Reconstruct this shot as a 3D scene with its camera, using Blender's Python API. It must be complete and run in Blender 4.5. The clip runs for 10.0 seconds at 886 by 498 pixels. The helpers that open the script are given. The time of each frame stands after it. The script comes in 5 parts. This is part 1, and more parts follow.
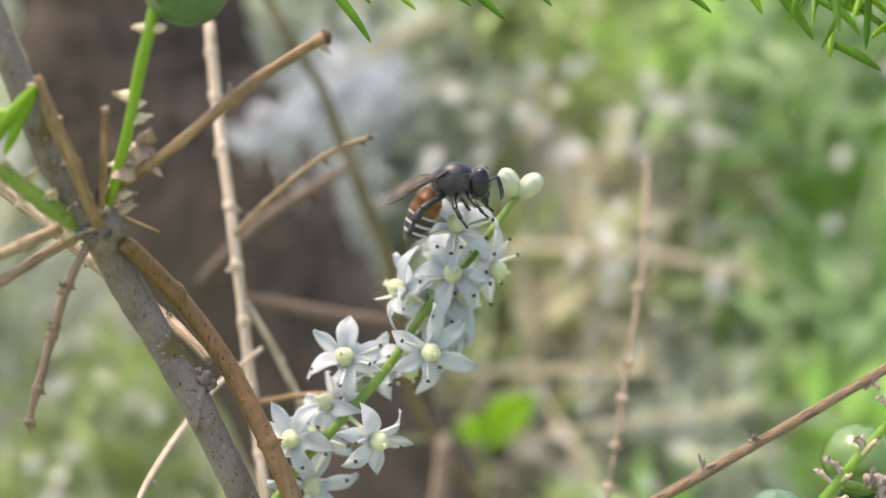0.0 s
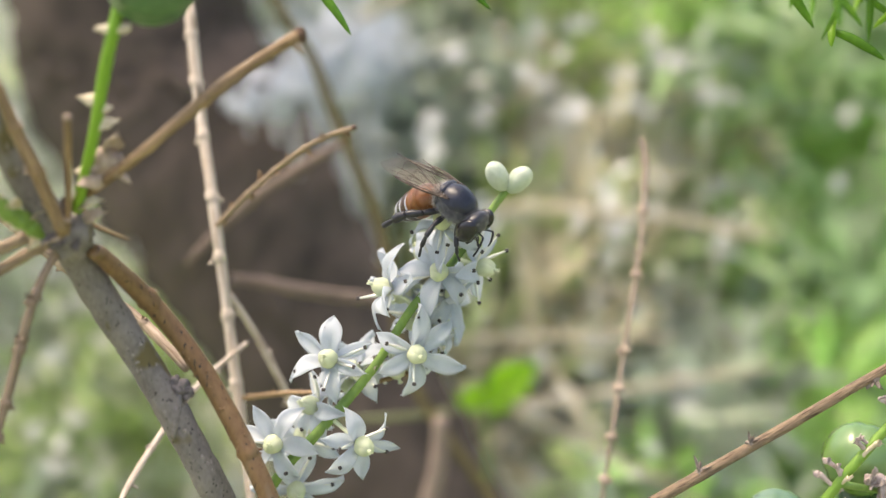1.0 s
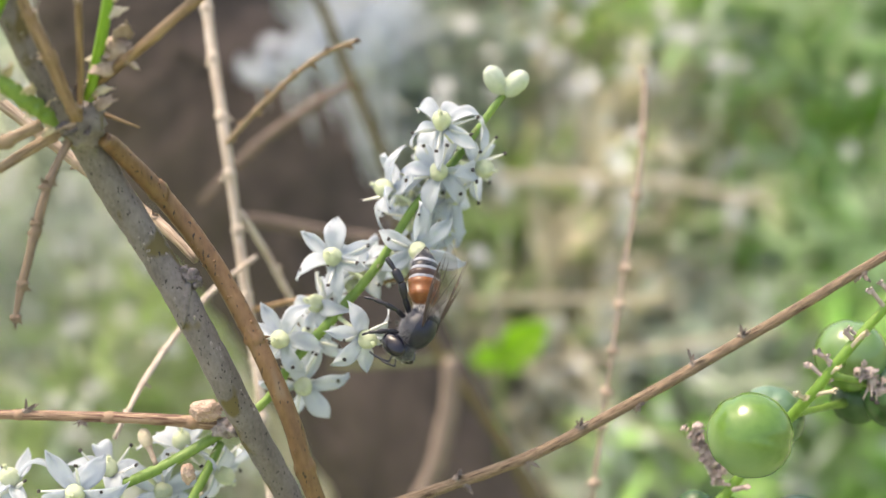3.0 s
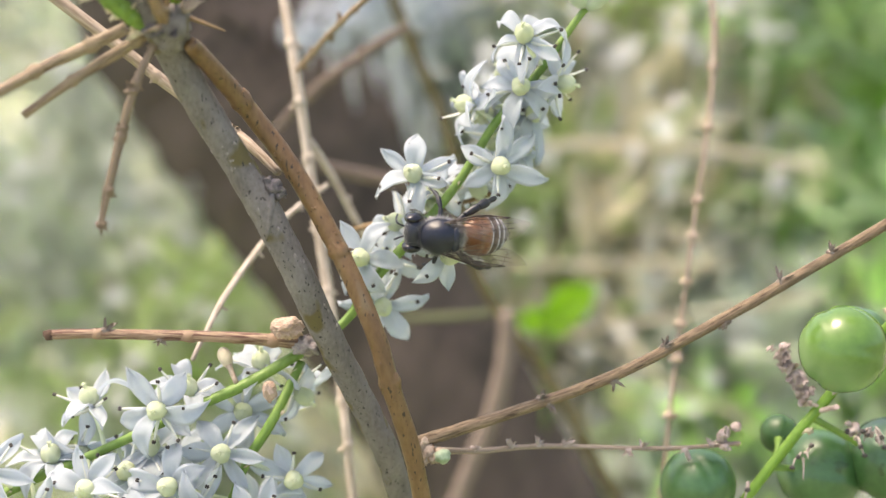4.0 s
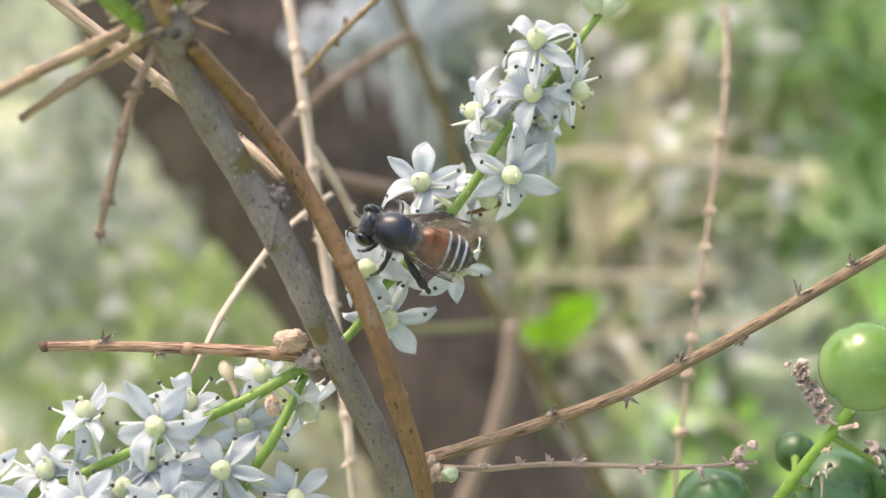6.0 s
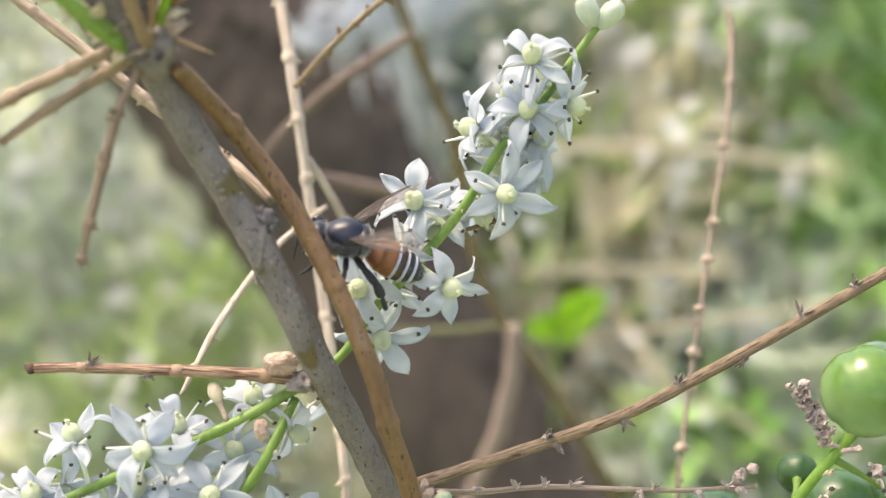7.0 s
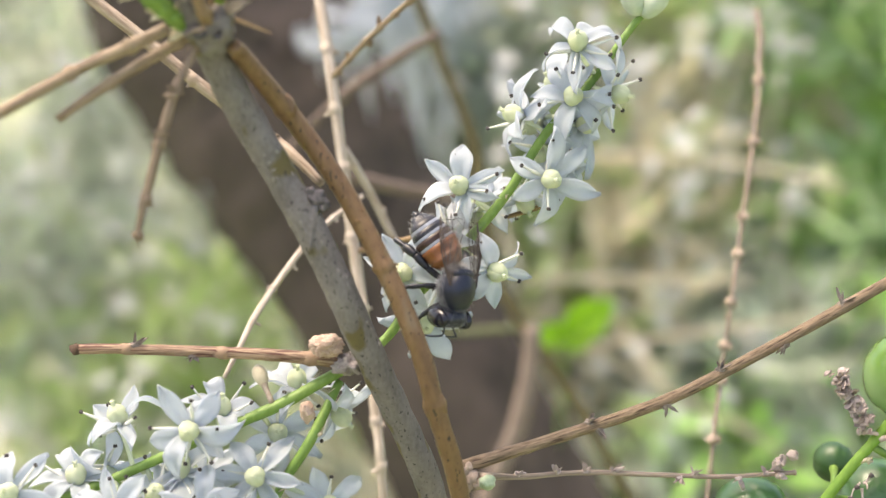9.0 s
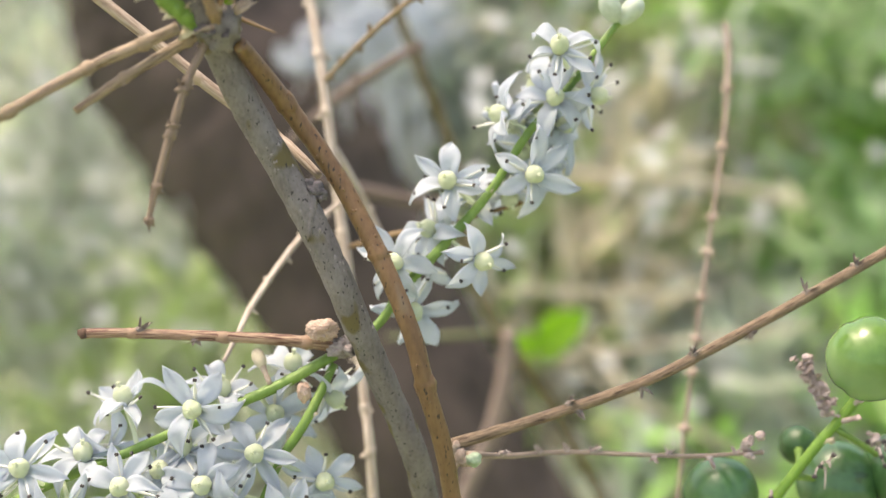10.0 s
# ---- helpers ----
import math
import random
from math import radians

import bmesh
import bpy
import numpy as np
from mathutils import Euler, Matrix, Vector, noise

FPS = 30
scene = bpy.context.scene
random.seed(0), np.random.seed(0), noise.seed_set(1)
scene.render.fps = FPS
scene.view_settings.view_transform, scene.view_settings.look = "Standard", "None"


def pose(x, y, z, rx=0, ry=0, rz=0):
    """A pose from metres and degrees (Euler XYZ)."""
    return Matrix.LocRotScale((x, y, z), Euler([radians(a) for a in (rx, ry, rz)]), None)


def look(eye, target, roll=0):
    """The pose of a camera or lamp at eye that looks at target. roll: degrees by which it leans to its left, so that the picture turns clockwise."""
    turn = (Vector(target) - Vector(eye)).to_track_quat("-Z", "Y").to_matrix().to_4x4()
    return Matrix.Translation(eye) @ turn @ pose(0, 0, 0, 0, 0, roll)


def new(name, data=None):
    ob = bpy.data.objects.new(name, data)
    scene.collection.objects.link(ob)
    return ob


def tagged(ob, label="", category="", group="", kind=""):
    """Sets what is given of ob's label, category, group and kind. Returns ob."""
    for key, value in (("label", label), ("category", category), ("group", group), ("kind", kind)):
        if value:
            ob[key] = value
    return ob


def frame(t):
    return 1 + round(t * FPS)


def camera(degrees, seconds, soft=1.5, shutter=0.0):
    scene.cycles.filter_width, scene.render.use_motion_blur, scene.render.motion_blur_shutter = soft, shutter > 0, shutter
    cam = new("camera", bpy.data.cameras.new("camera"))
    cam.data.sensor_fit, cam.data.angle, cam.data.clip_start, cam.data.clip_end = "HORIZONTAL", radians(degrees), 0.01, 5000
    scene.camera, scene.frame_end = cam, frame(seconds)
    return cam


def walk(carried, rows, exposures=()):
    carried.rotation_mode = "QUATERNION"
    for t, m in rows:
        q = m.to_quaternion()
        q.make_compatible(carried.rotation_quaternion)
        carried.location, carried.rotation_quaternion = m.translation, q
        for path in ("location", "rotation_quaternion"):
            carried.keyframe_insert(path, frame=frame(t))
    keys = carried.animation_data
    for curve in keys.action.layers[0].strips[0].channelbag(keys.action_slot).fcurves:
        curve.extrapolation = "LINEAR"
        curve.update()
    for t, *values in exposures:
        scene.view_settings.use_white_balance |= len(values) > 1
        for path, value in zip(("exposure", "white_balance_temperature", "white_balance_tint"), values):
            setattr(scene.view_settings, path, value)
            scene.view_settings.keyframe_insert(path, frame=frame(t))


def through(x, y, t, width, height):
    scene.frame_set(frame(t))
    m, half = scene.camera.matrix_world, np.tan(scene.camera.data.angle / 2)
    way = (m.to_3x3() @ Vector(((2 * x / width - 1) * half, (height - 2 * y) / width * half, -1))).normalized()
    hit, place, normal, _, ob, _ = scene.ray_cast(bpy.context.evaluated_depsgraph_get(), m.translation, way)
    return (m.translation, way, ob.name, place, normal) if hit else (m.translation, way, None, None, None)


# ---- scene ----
# The first eye stands EYE above the soil and looks down by TILT; plan coordinates are millimetres from it: right, ahead, up.
EYE, TILT, MM = 0.50, -15.0, 0.001
PLAN = pose(0, 0, EYE, TILT, 0, 0)


def at(x, y, z):
    return PLAN @ Vector((x * MM, y * MM, z * MM))


def way(x, y, z):
    return (PLAN.to_3x3() @ Vector((x, y, z))).normalized()


# ---- camera ----
cam = camera(36.0, 10.0, soft=1.4)
cam.data.dof.use_dof = True
cam.data.dof.focus_distance = 0.0957
cam.data.dof.aperture_fstop = 24.0
ROWS = [
    (0, 0, 0, 0, 90, -0, 0),
    (0.5, 0.21, 3.2, 2.61, 89.48, 0.04, -0.25),
    (1, 1.64, 3.71, 3.73, 87.72, 0.43, 0.35),
    (1.5, 0.8, 2.87, 2.7, 87.14, 0.31, 0.55),
    (2, 3.35, 1.56, 0.47, 87.36, 0.52, 0.38),
    (3.3, 2.86, 0.33, -6.51, 87.93, 0.93, 1.67),
    (3.5, 0.05, 0.77, -8.53, 87.82, 0.9, 1.97),
    (4, -1.44, 1.26, -9.54, 87.68, 1.19, 2.12),
    (4.5, -1.38, 1.52, -9.28, 87.82, 1.12, 2.29),
    (5, -2.43, 1.95, -9.61, 87.88, 1.13, 2.22),
    (5.5, -2.79, 3.65, -10.42, 88.39, 0.83, 1.85),
    (7, -1.05, 6.4, -6.84, 87.24, 0.89, 2.55),
    (7.5, -2.89, 10.03, -6.25, 87.25, 0.71, 2.32),
    (8, -5.99, 11.54, -7.87, 87.44, 0.42, 1.98),
    (8.5, -4.97, 9.62, -6.47, 87.95, 0.51, 1.88),
    (9, -5.07, 5.53, -9.24, 88.08, 0.4, 2.02),
    (9.5, -3.53, 3, -10.71, 88.6, 0.22, 1.08),
    (10, -6.52, -0.32, -11.63, 89.16, 0.16, 0.64),
]
walk(cam, [(t, PLAN @ pose(x * MM, y * MM, z * MM, rx, ry, rz)) for t, x, y, z, rx, ry, rz in ROWS], exposures=[(0.0, 1.39), (2.2, 1.49), (3.5, 1.53), (9.6, 1.56), (10.0, 1.48)])

# ---- light ----
SUN_ELEVATION, SUN_TURN = 70.0, 290.0
world = bpy.data.worlds.new("sky")
scene.world = world
world.use_nodes = True
sky = world.node_tree.nodes.new("ShaderNodeTexSky")
sky.sky_type, sky.sun_disc, sky.dust_density = "NISHITA", False, 4.0
sky.sun_elevation, sky.sun_rotation = radians(SUN_ELEVATION), radians(SUN_TURN)
world.node_tree.links.new(sky.outputs[0], world.node_tree.nodes["Background"].inputs[0])
world.node_tree.nodes["Background"].inputs[1].default_value = 0.15
sun = new("sun", bpy.data.lights.new("sun", "SUN"))
sun.data.energy, sun.data.angle, sun.data.color = 1.3, radians(24.0), (1.0, 0.96, 0.89)
sun_from = Vector((math.sin(radians(SUN_TURN)) * math.cos(radians(SUN_ELEVATION)), math.cos(radians(SUN_TURN)) * math.cos(radians(SUN_ELEVATION)), math.sin(radians(SUN_ELEVATION))))
sun.matrix_world = look(sun_from * 5, (0, 0, 0))
scene.view_settings.use_white_balance = True
scene.view_settings.white_balance_temperature = 7800
scene.view_settings.white_balance_tint = 12


# ---- materials ----
def material(name, a, b, scale, rough=0.6, bump=0.2, fine=6.0, stretch=(1, 1, 1), through=0.0, speck=None, speck_scale=3.0, speck_at=0.66, islands=0.0, fibre=False, coat=0.0, metal=0.0, lift=0.15, patch=None, patch_scale=0.3, patch_at=0.55, patch_soft=0.09):
    """A surface of two tones: broad stains at scale per millimetre, fine grain above it, specks, and light that passes through."""
    m = bpy.data.materials.new(name)
    m.use_nodes = True
    nodes, links = m.node_tree.nodes, m.node_tree.links
    shader = nodes["Principled BSDF"]
    coords = nodes.new("ShaderNodeTexCoord")
    turn = nodes.new("ShaderNodeMapping")
    turn.inputs["Scale"].default_value = [1000 * s for s in stretch]
    if fibre:
        turn.inputs["Scale"].default_value = [1000 * s for s in (4.2, 0.3, 1)]
    links.new(coords.outputs["UV" if fibre else "Object"], turn.inputs[0])
    broad, grain = nodes.new("ShaderNodeTexNoise"), nodes.new("ShaderNodeTexNoise")
    for tex, s, d in ((broad, scale, 3.0), (grain, scale * fine, 4.0)):
        tex.inputs["Scale"].default_value, tex.inputs["Detail"].default_value = s, d
        links.new(turn.outputs[0], tex.inputs["Vector"])
    ramp = nodes.new("ShaderNodeMapRange")
    ramp.inputs[1].default_value, ramp.inputs[2].default_value = (0.39, 0.63) if fibre else (0.3, 0.7)
    blend = nodes.new("ShaderNodeMath")
    blend.operation = "MULTIPLY_ADD"
    blend.inputs[1].default_value = 0.45
    shift = nodes.new("ShaderNodeMath")
    shift.operation = "MULTIPLY"
    shift.inputs[1].default_value = 0.6
    links.new(broad.outputs[0], shift.inputs[0])
    links.new(grain.outputs[0], blend.inputs[0])
    links.new(shift.outputs[0], blend.inputs[2])
    links.new(blend.outputs[0], ramp.inputs[0])
    mix = nodes.new("ShaderNodeMix")
    mix.data_type = "RGBA"
    mix.inputs[6].default_value, mix.inputs[7].default_value = (*a, 1), (*b, 1)
    links.new(ramp.outputs[0], mix.inputs[0])
    colour = mix.outputs[2]
    for tint, size, level, soft in ((patch, patch_scale, patch_at, patch_soft), (speck, speck_scale, speck_at, 0.05)):
        if not tint:
            continue
        spots, cut, over = nodes.new("ShaderNodeTexNoise"), nodes.new("ShaderNodeMapRange"), nodes.new("ShaderNodeMix")
        spots.inputs["Scale"].default_value, spots.inputs["Detail"].default_value = size, 2.0
        cut.inputs[1].default_value, cut.inputs[2].default_value = level, level + soft
        over.data_type = "RGBA"
        over.inputs[7].default_value = (*tint, 1)
        links.new(turn.outputs[0], spots.inputs["Vector"])
        links.new(spots.outputs[0], cut.inputs[0])
        links.new(cut.outputs[0], over.inputs[0])
        links.new(colour, over.inputs[6])
        colour = over.outputs[2]
    if islands:
        source, vary = nodes.new("ShaderNodeNewGeometry"), nodes.new("ShaderNodeHueSaturation")
        spread = nodes.new("ShaderNodeMapRange")
        spread.inputs[3].default_value, spread.inputs[4].default_value = 1 - islands, 1 + islands
        links.new(source.outputs["Random Per Island"], spread.inputs[0])
        links.new(spread.outputs[0], vary.inputs["Value"])
        links.new(colour, vary.inputs["Color"])
        colour = vary.outputs[0]
    links.new(colour, shader.inputs["Base Color"])
    shader.inputs["Roughness"].default_value = rough
    shader.inputs["Coat Weight"].default_value = coat
    shader.inputs["Metallic"].default_value = metal
    if bump:
        relief = nodes.new("ShaderNodeBump")
        relief.inputs["Strength"].default_value, relief.inputs["Distance"].default_value = bump, lift * MM
        links.new(blend.outputs[0], relief.inputs["Height"])
        links.new(relief.outputs[0], shader.inputs["Normal"])
    if through:
        lit, add = nodes.new("ShaderNodeBsdfTranslucent"), nodes.new("ShaderNodeMixShader")
        add.inputs[0].default_value = through
        links.new(colour, lit.inputs[0])
        links.new(shader.outputs[0], add.inputs[1])
        links.new(lit.outputs[0], add.inputs[2])
        links.new(add.outputs[0], nodes["Material Output"].inputs[0])
    return m


BARK_GREY = material("grey bark", (0.10, 0.086, 0.078), (0.215, 0.192, 0.18), 0.6, 0.8, 0.8, 7, (1, 1, 0.6), speck=(0.03, 0.026, 0.022), speck_scale=4.6, speck_at=0.645, patch=(0.115, 0.092, 0.036), patch_scale=0.55, patch_at=0.57)
BARK_BROWN = material("brown bark", (0.095, 0.048, 0.019), (0.215, 0.122, 0.055), 0.4, 0.5, 0.5, 7, (1, 1, 0.4), speck=(0.03, 0.016, 0.01), speck_scale=4.2, speck_at=0.64, patch=(0.19, 0.135, 0.08), patch_scale=0.5, patch_at=0.6)
STRAW = material("straw stalk", (0.29, 0.215, 0.155), (0.56, 0.49, 0.42), 0.8, 0.65, 0.7, 3, fibre=True, patch=(0.27, 0.19, 0.125), patch_scale=0.4, patch_at=0.64)
STRAW_BROWN = material("dry brown stalk", (0.105, 0.06, 0.027), (0.31, 0.205, 0.11), 0.8, 0.6, 0.7, 3, fibre=True, speck=(0.065, 0.032, 0.02), speck_scale=0.6, speck_at=0.62)
HUSK = material("dry husk", (0.235, 0.165, 0.125), (0.486, 0.392, 0.314), 1.2, 0.8, 0.5, 5)
HUSK_DARK = material("withered husk", (0.10, 0.075, 0.062), (0.36, 0.30, 0.265), 1.6, 0.85, 0.5, 5)
TIP_DARK = material("dark broken end", (0.0392, 0.0235, 0.0157), (0.125, 0.0706, 0.047), 1.5, 0.9, 0.5)
KNOT = material("lichen-grey knot", (0.0353, 0.0314, 0.0353), (0.188, 0.165, 0.165), 1.2, 0.9, 0.7, 4)
GALL = material("pinkish gall", (0.329, 0.212, 0.149), (0.549, 0.416, 0.329), 1.0, 0.8, 0.6, 4)
GREEN_STEM = material("green stem", (0.11, 0.212, 0.0314), (0.22, 0.353, 0.0784), 0.5, 0.45, 0.25, 6, (1, 1, 0.4), through=0.12)
TEPAL = material("white tepal", (0.672, 0.715, 0.765), (0.728, 0.765, 0.81), 0.9, 0.75, 0.12, 6, (1, 1, 1), through=0.65, lift=0.05)
OVARY = material("pale green ovary", (0.75, 0.80, 0.60), (0.84, 0.87, 0.73), 0.6, 0.7, 0.1, through=0.6)
BUD = material("greenish white bud", (0.46, 0.55, 0.40), (0.66, 0.71, 0.62), 0.3, 0.5, 0.3, through=0.25)
BUD_CREAM = material("cream bud", (0.486, 0.408, 0.267), (0.627, 0.564, 0.423), 0.6, 0.5, 0.2, through=0.1)
ANTHER = material("dark anther", (0.018, 0.015, 0.017), (0.085, 0.07, 0.065), 4.0, 0.6, 0.4)
FILAMENT = material("white filament", (0.75, 0.77, 0.68), (0.88, 0.88, 0.84), 1.0, 0.5, 0.0, through=0.25)
BERRY = material("green berry skin", (0.055, 0.135, 0.014), (0.105, 0.205, 0.034), 0.14, 0.25, 0.05, 10, through=0.03, patch=(0.17, 0.28, 0.12), patch_scale=0.12, patch_at=0.5, patch_soft=0.16, coat=0.4)
BERRY_BLOOM = material("waxy bluish green berry skin", (0.026, 0.085, 0.024), (0.06, 0.145, 0.048), 0.18, 0.32, 0.06, 10, through=0.03, patch=(0.15, 0.245, 0.175), patch_scale=0.15, patch_at=0.52, patch_soft=0.14, speck=(0.025, 0.065, 0.018), speck_scale=0.6, speck_at=0.66, coat=0.25)
BERRY_DEEP = material("deep green berry skin", (0.018, 0.058, 0.016), (0.04, 0.10, 0.03), 0.2, 0.4, 0.06, 10, through=0.03)
LEAF = material("green needle leaf", (0.06, 0.19, 0.01), (0.15, 0.36, 0.025), 0.4, 0.42, 0.25, 5, (1, 1, 1), through=0.45)
LEAF_LIGHT = material("yellow-green leaf", (0.16, 0.36, 0.015), (0.29, 0.52, 0.04), 0.3, 0.42, 0.2, 5, (1, 1, 1), through=0.45)
TRUNK = material("dark trunk bark", (0.021, 0.0168, 0.0137), (0.105, 0.0788, 0.0662), 0.06, 0.95, 0.9, 6, (1, 1, 0.4), lift=2.0)
BEE_BLACK = material("blue-black chitin", (0.003, 0.0045, 0.012), (0.010, 0.014, 0.032), 1.2, 0.38, 0.3, 6, lift=0.05)
PALE_HAIR = material("whitish hair", (0.42, 0.41, 0.40), (0.64, 0.63, 0.61), 3.0, 0.8, 0.0)
BEE_EYE = material("dark compound eye", (0.003, 0.003, 0.007), (0.01, 0.01, 0.018), 3.0, 0.2, 0.2, 8, lift=0.02)
BEE_ORANGE = material("amber-brown chitin", (0.11, 0.036, 0.010), (0.215, 0.076, 0.021), 0.9, 0.34, 0.3, 8, lift=0.05)
BEE_BAND = material("whitish hair band", (0.34, 0.36, 0.42), (0.52, 0.54, 0.60), 3.0, 0.8, 0.5, 6)
BEE_RUST = material("dark rust chitin", (0.014, 0.008, 0.007), (0.055, 0.024, 0.014), 0.9, 0.4, 0.3, 8, lift=0.05)
BEE_TIP = material("black-brown chitin", (0.004, 0.0045, 0.008), (0.016, 0.017, 0.026), 1.5, 0.4, 0.3, 6, lift=0.05)
PINKISH = material("pinkish brown dry stem", (0.0784, 0.0564, 0.047), (0.188, 0.137, 0.113), 0.3, 0.8, 0.3)
PINK_STICK = material("pale pinkish stick", (0.141, 0.103, 0.0847), (0.251, 0.192, 0.16), 0.3, 0.8, 0.3)
OLIVE_TWIG = material("olive brown twig", (0.058, 0.045, 0.014), (0.135, 0.108, 0.042), 0.3, 0.8, 0.3)
GRASS_STEM = material("pale straw grass stem", (0.345, 0.298, 0.212), (0.486, 0.431, 0.329), 0.3, 0.7, 0.2)
STRAW_DULL = material("dull straw stalk", (0.157, 0.113, 0.0862), (0.329, 0.259, 0.207), 0.8, 0.7, 0.5, 3, fibre=True)
BEE_HAIR = material("grey hair", (0.13, 0.13, 0.15), (0.33, 0.33, 0.35), 3.0, 0.8, 0.0)
SHOOT_GREEN = material("fresh green fruiting stem", (0.10, 0.22, 0.02), (0.19, 0.35, 0.045), 0.5, 0.42, 0.25, 6, (1, 1, 0.4), through=0.12)
GREEN_BRIGHT = material("bright green shoot", (0.133, 0.314, 0.0157), (0.235, 0.431, 0.0392), 0.4, 0.4, 0.15, 6, (1, 1, 0.4), through=0.2)
TAN = material("tan twig", (0.129, 0.0823, 0.0455), (0.361, 0.27, 0.18), 1.3, 0.65, 0.7, 3, fibre=True, speck=(0.0784, 0.0431, 0.0274), speck_scale=0.8, speck_at=0.63)
REDDISH = material("reddish tan twig", (0.102, 0.0431, 0.0212), (0.408, 0.282, 0.184), 1.1, 0.6, 0.7, 3, fibre=True, speck=(0.0941, 0.0314, 0.0172), speck_scale=0.8, speck_at=0.55)
JOINT = material("grey joint bark", (0.157, 0.133, 0.125), (0.329, 0.29, 0.274), 1.0, 0.85, 0.7, 4, speck=(0.047, 0.0353, 0.0314), speck_scale=1.6, speck_at=0.66)
HERB_LEAF = material("vivid green herb leaf", (0.30, 0.56, 0.03), (0.46, 0.72, 0.07), 0.1, 0.45, 0.2, 5, through=0.6)
STRAW_TAN = material("streaked tan straw", (0.196, 0.133, 0.0862), (0.431, 0.345, 0.267), 1.1, 0.65, 0.7, 3, fibre=True)
SMALL_BUD = material("dull green bud", (0.204, 0.298, 0.172), (0.376, 0.447, 0.329), 1.0, 0.5, 0.2)
FAR_TEPAL = material("white far tepal", (0.74, 0.75, 0.75), (0.84, 0.85, 0.86), 0.5, 0.5, 0.0, 5, through=0.55)
HERB_DEEP = material("dull herb green", (0.31, 0.44, 0.16), (0.55, 0.67, 0.33), 0.02, 0.6, 0, 5, through=0.5, islands=0.25)
FUZZY_TWIG = material("fine-fibred brown twig", (0.085, 0.055, 0.032), (0.29, 0.205, 0.135), 1.7, 0.75, 0.7, 3, fibre=True, speck=(0.06, 0.032, 0.018), speck_scale=1.6, speck_at=0.6)
HUSK_PINK = material("pinkish grey husk", (0.24, 0.18, 0.16), (0.55, 0.46, 0.43), 1.6, 0.85, 0.5, 5)
HERB_STEM = material("dull green herb stem", (0.0784, 0.0941, 0.0353), (0.149, 0.16, 0.0784), 0.2, 0.7, 0.2)
TWIG_GREY = material("grey-brown twig", (0.102, 0.069, 0.047), (0.282, 0.205, 0.146), 1.0, 0.7, 0.6, 3, fibre=True, speck=(0.047, 0.0298, 0.0235), speck_scale=0.8, speck_at=0.63)
VEIN = material("dark brown wing vein", (0.022, 0.014, 0.010), (0.065, 0.042, 0.030), 2.0, 0.5, 0.0)


def wing_film():
    m = bpy.data.materials.new("smoky clear wing film")
    m.use_nodes = True
    nodes, links = m.node_tree.nodes, m.node_tree.links
    clear, mix, tone = nodes.new("ShaderNodeBsdfTransparent"), nodes.new("ShaderNodeMixShader"), nodes.new("ShaderNodeTexNoise")
    shader = nodes["Principled BSDF"]
    shader.inputs["Base Color"].default_value, shader.inputs["Roughness"].default_value = (0.34, 0.30, 0.28, 1), 0.3
    clear.inputs[0].default_value = (0.965, 0.95, 0.94, 1)
    tone.inputs["Scale"].default_value = 900
    level = nodes.new("ShaderNodeMapRange")
    level.inputs[3].default_value, level.inputs[4].default_value = 0.03, 0.10
    links.new(tone.outputs[0], level.inputs[0])
    links.new(level.outputs[0], mix.inputs[0])
    links.new(clear.outputs[0], mix.inputs[1])
    links.new(shader.outputs[0], mix.inputs[2])
    links.new(mix.outputs[0], nodes["Material Output"].inputs[0])
    return m


WING = wing_film()


# ---- builders ----
def thing(name, place, label, category, group="", kind=""):
    """A thing: an Empty at its base."""
    ob = new(name)
    ob.empty_display_size = 0.002
    ob.location = place
    ob["base"] = list(place)
    return tagged(ob, label, category, group, kind)


def mesh_of(bm, name, materials):
    mesh = bpy.data.meshes.new(name)
    bmesh.ops.recalc_face_normals(bm, faces=bm.faces)
    bm.to_mesh(mesh)
    bm.free()
    for m in materials if isinstance(materials, (list, tuple)) else [materials]:
        mesh.materials.append(m)
    for poly in mesh.polygons:
        poly.use_smooth = True
    return mesh


def part(name, bm, materials, parent, label="", local=None, moved=True):
    """One mesh object under a thing or part. A bmesh in world places is shifted to its thing's base."""
    if isinstance(bm, bpy.types.Mesh):
        mesh = bm
    else:
        if moved and local is None:
            base = Vector(parent.get("base", (0, 0, 0)))
            bmesh.ops.translate(bm, vec=-base, verts=bm.verts)
        mesh = mesh_of(bm, name, materials)
    ob = new(name, mesh)
    ob.parent = parent
    if local is not None:
        ob.matrix_basis = local
    elif "base" in parent:
        ob["base"] = list(parent["base"])
    return tagged(ob, label) if label else ob


def spline(points, steps):
    """Catmull-Rom through rows of numbers."""
    p = [np.array(q, float) for q in points]
    p = [2 * p[0] - p[1], *p, 2 * p[-1] - p[-2]]
    out = []
    for i in range(1, len(p) - 2):
        for k in range(steps):
            s = k / steps
            out.append(0.5 * (2 * p[i] + (p[i + 1] - p[i - 1]) * s + (2 * p[i - 1] - 5 * p[i] + 4 * p[i + 1] - p[i + 2]) * s**2 + (3 * p[i] - p[i - 1] - 3 * p[i + 1] + p[i + 2]) * s**3))
    out.append(p[-2])
    return out


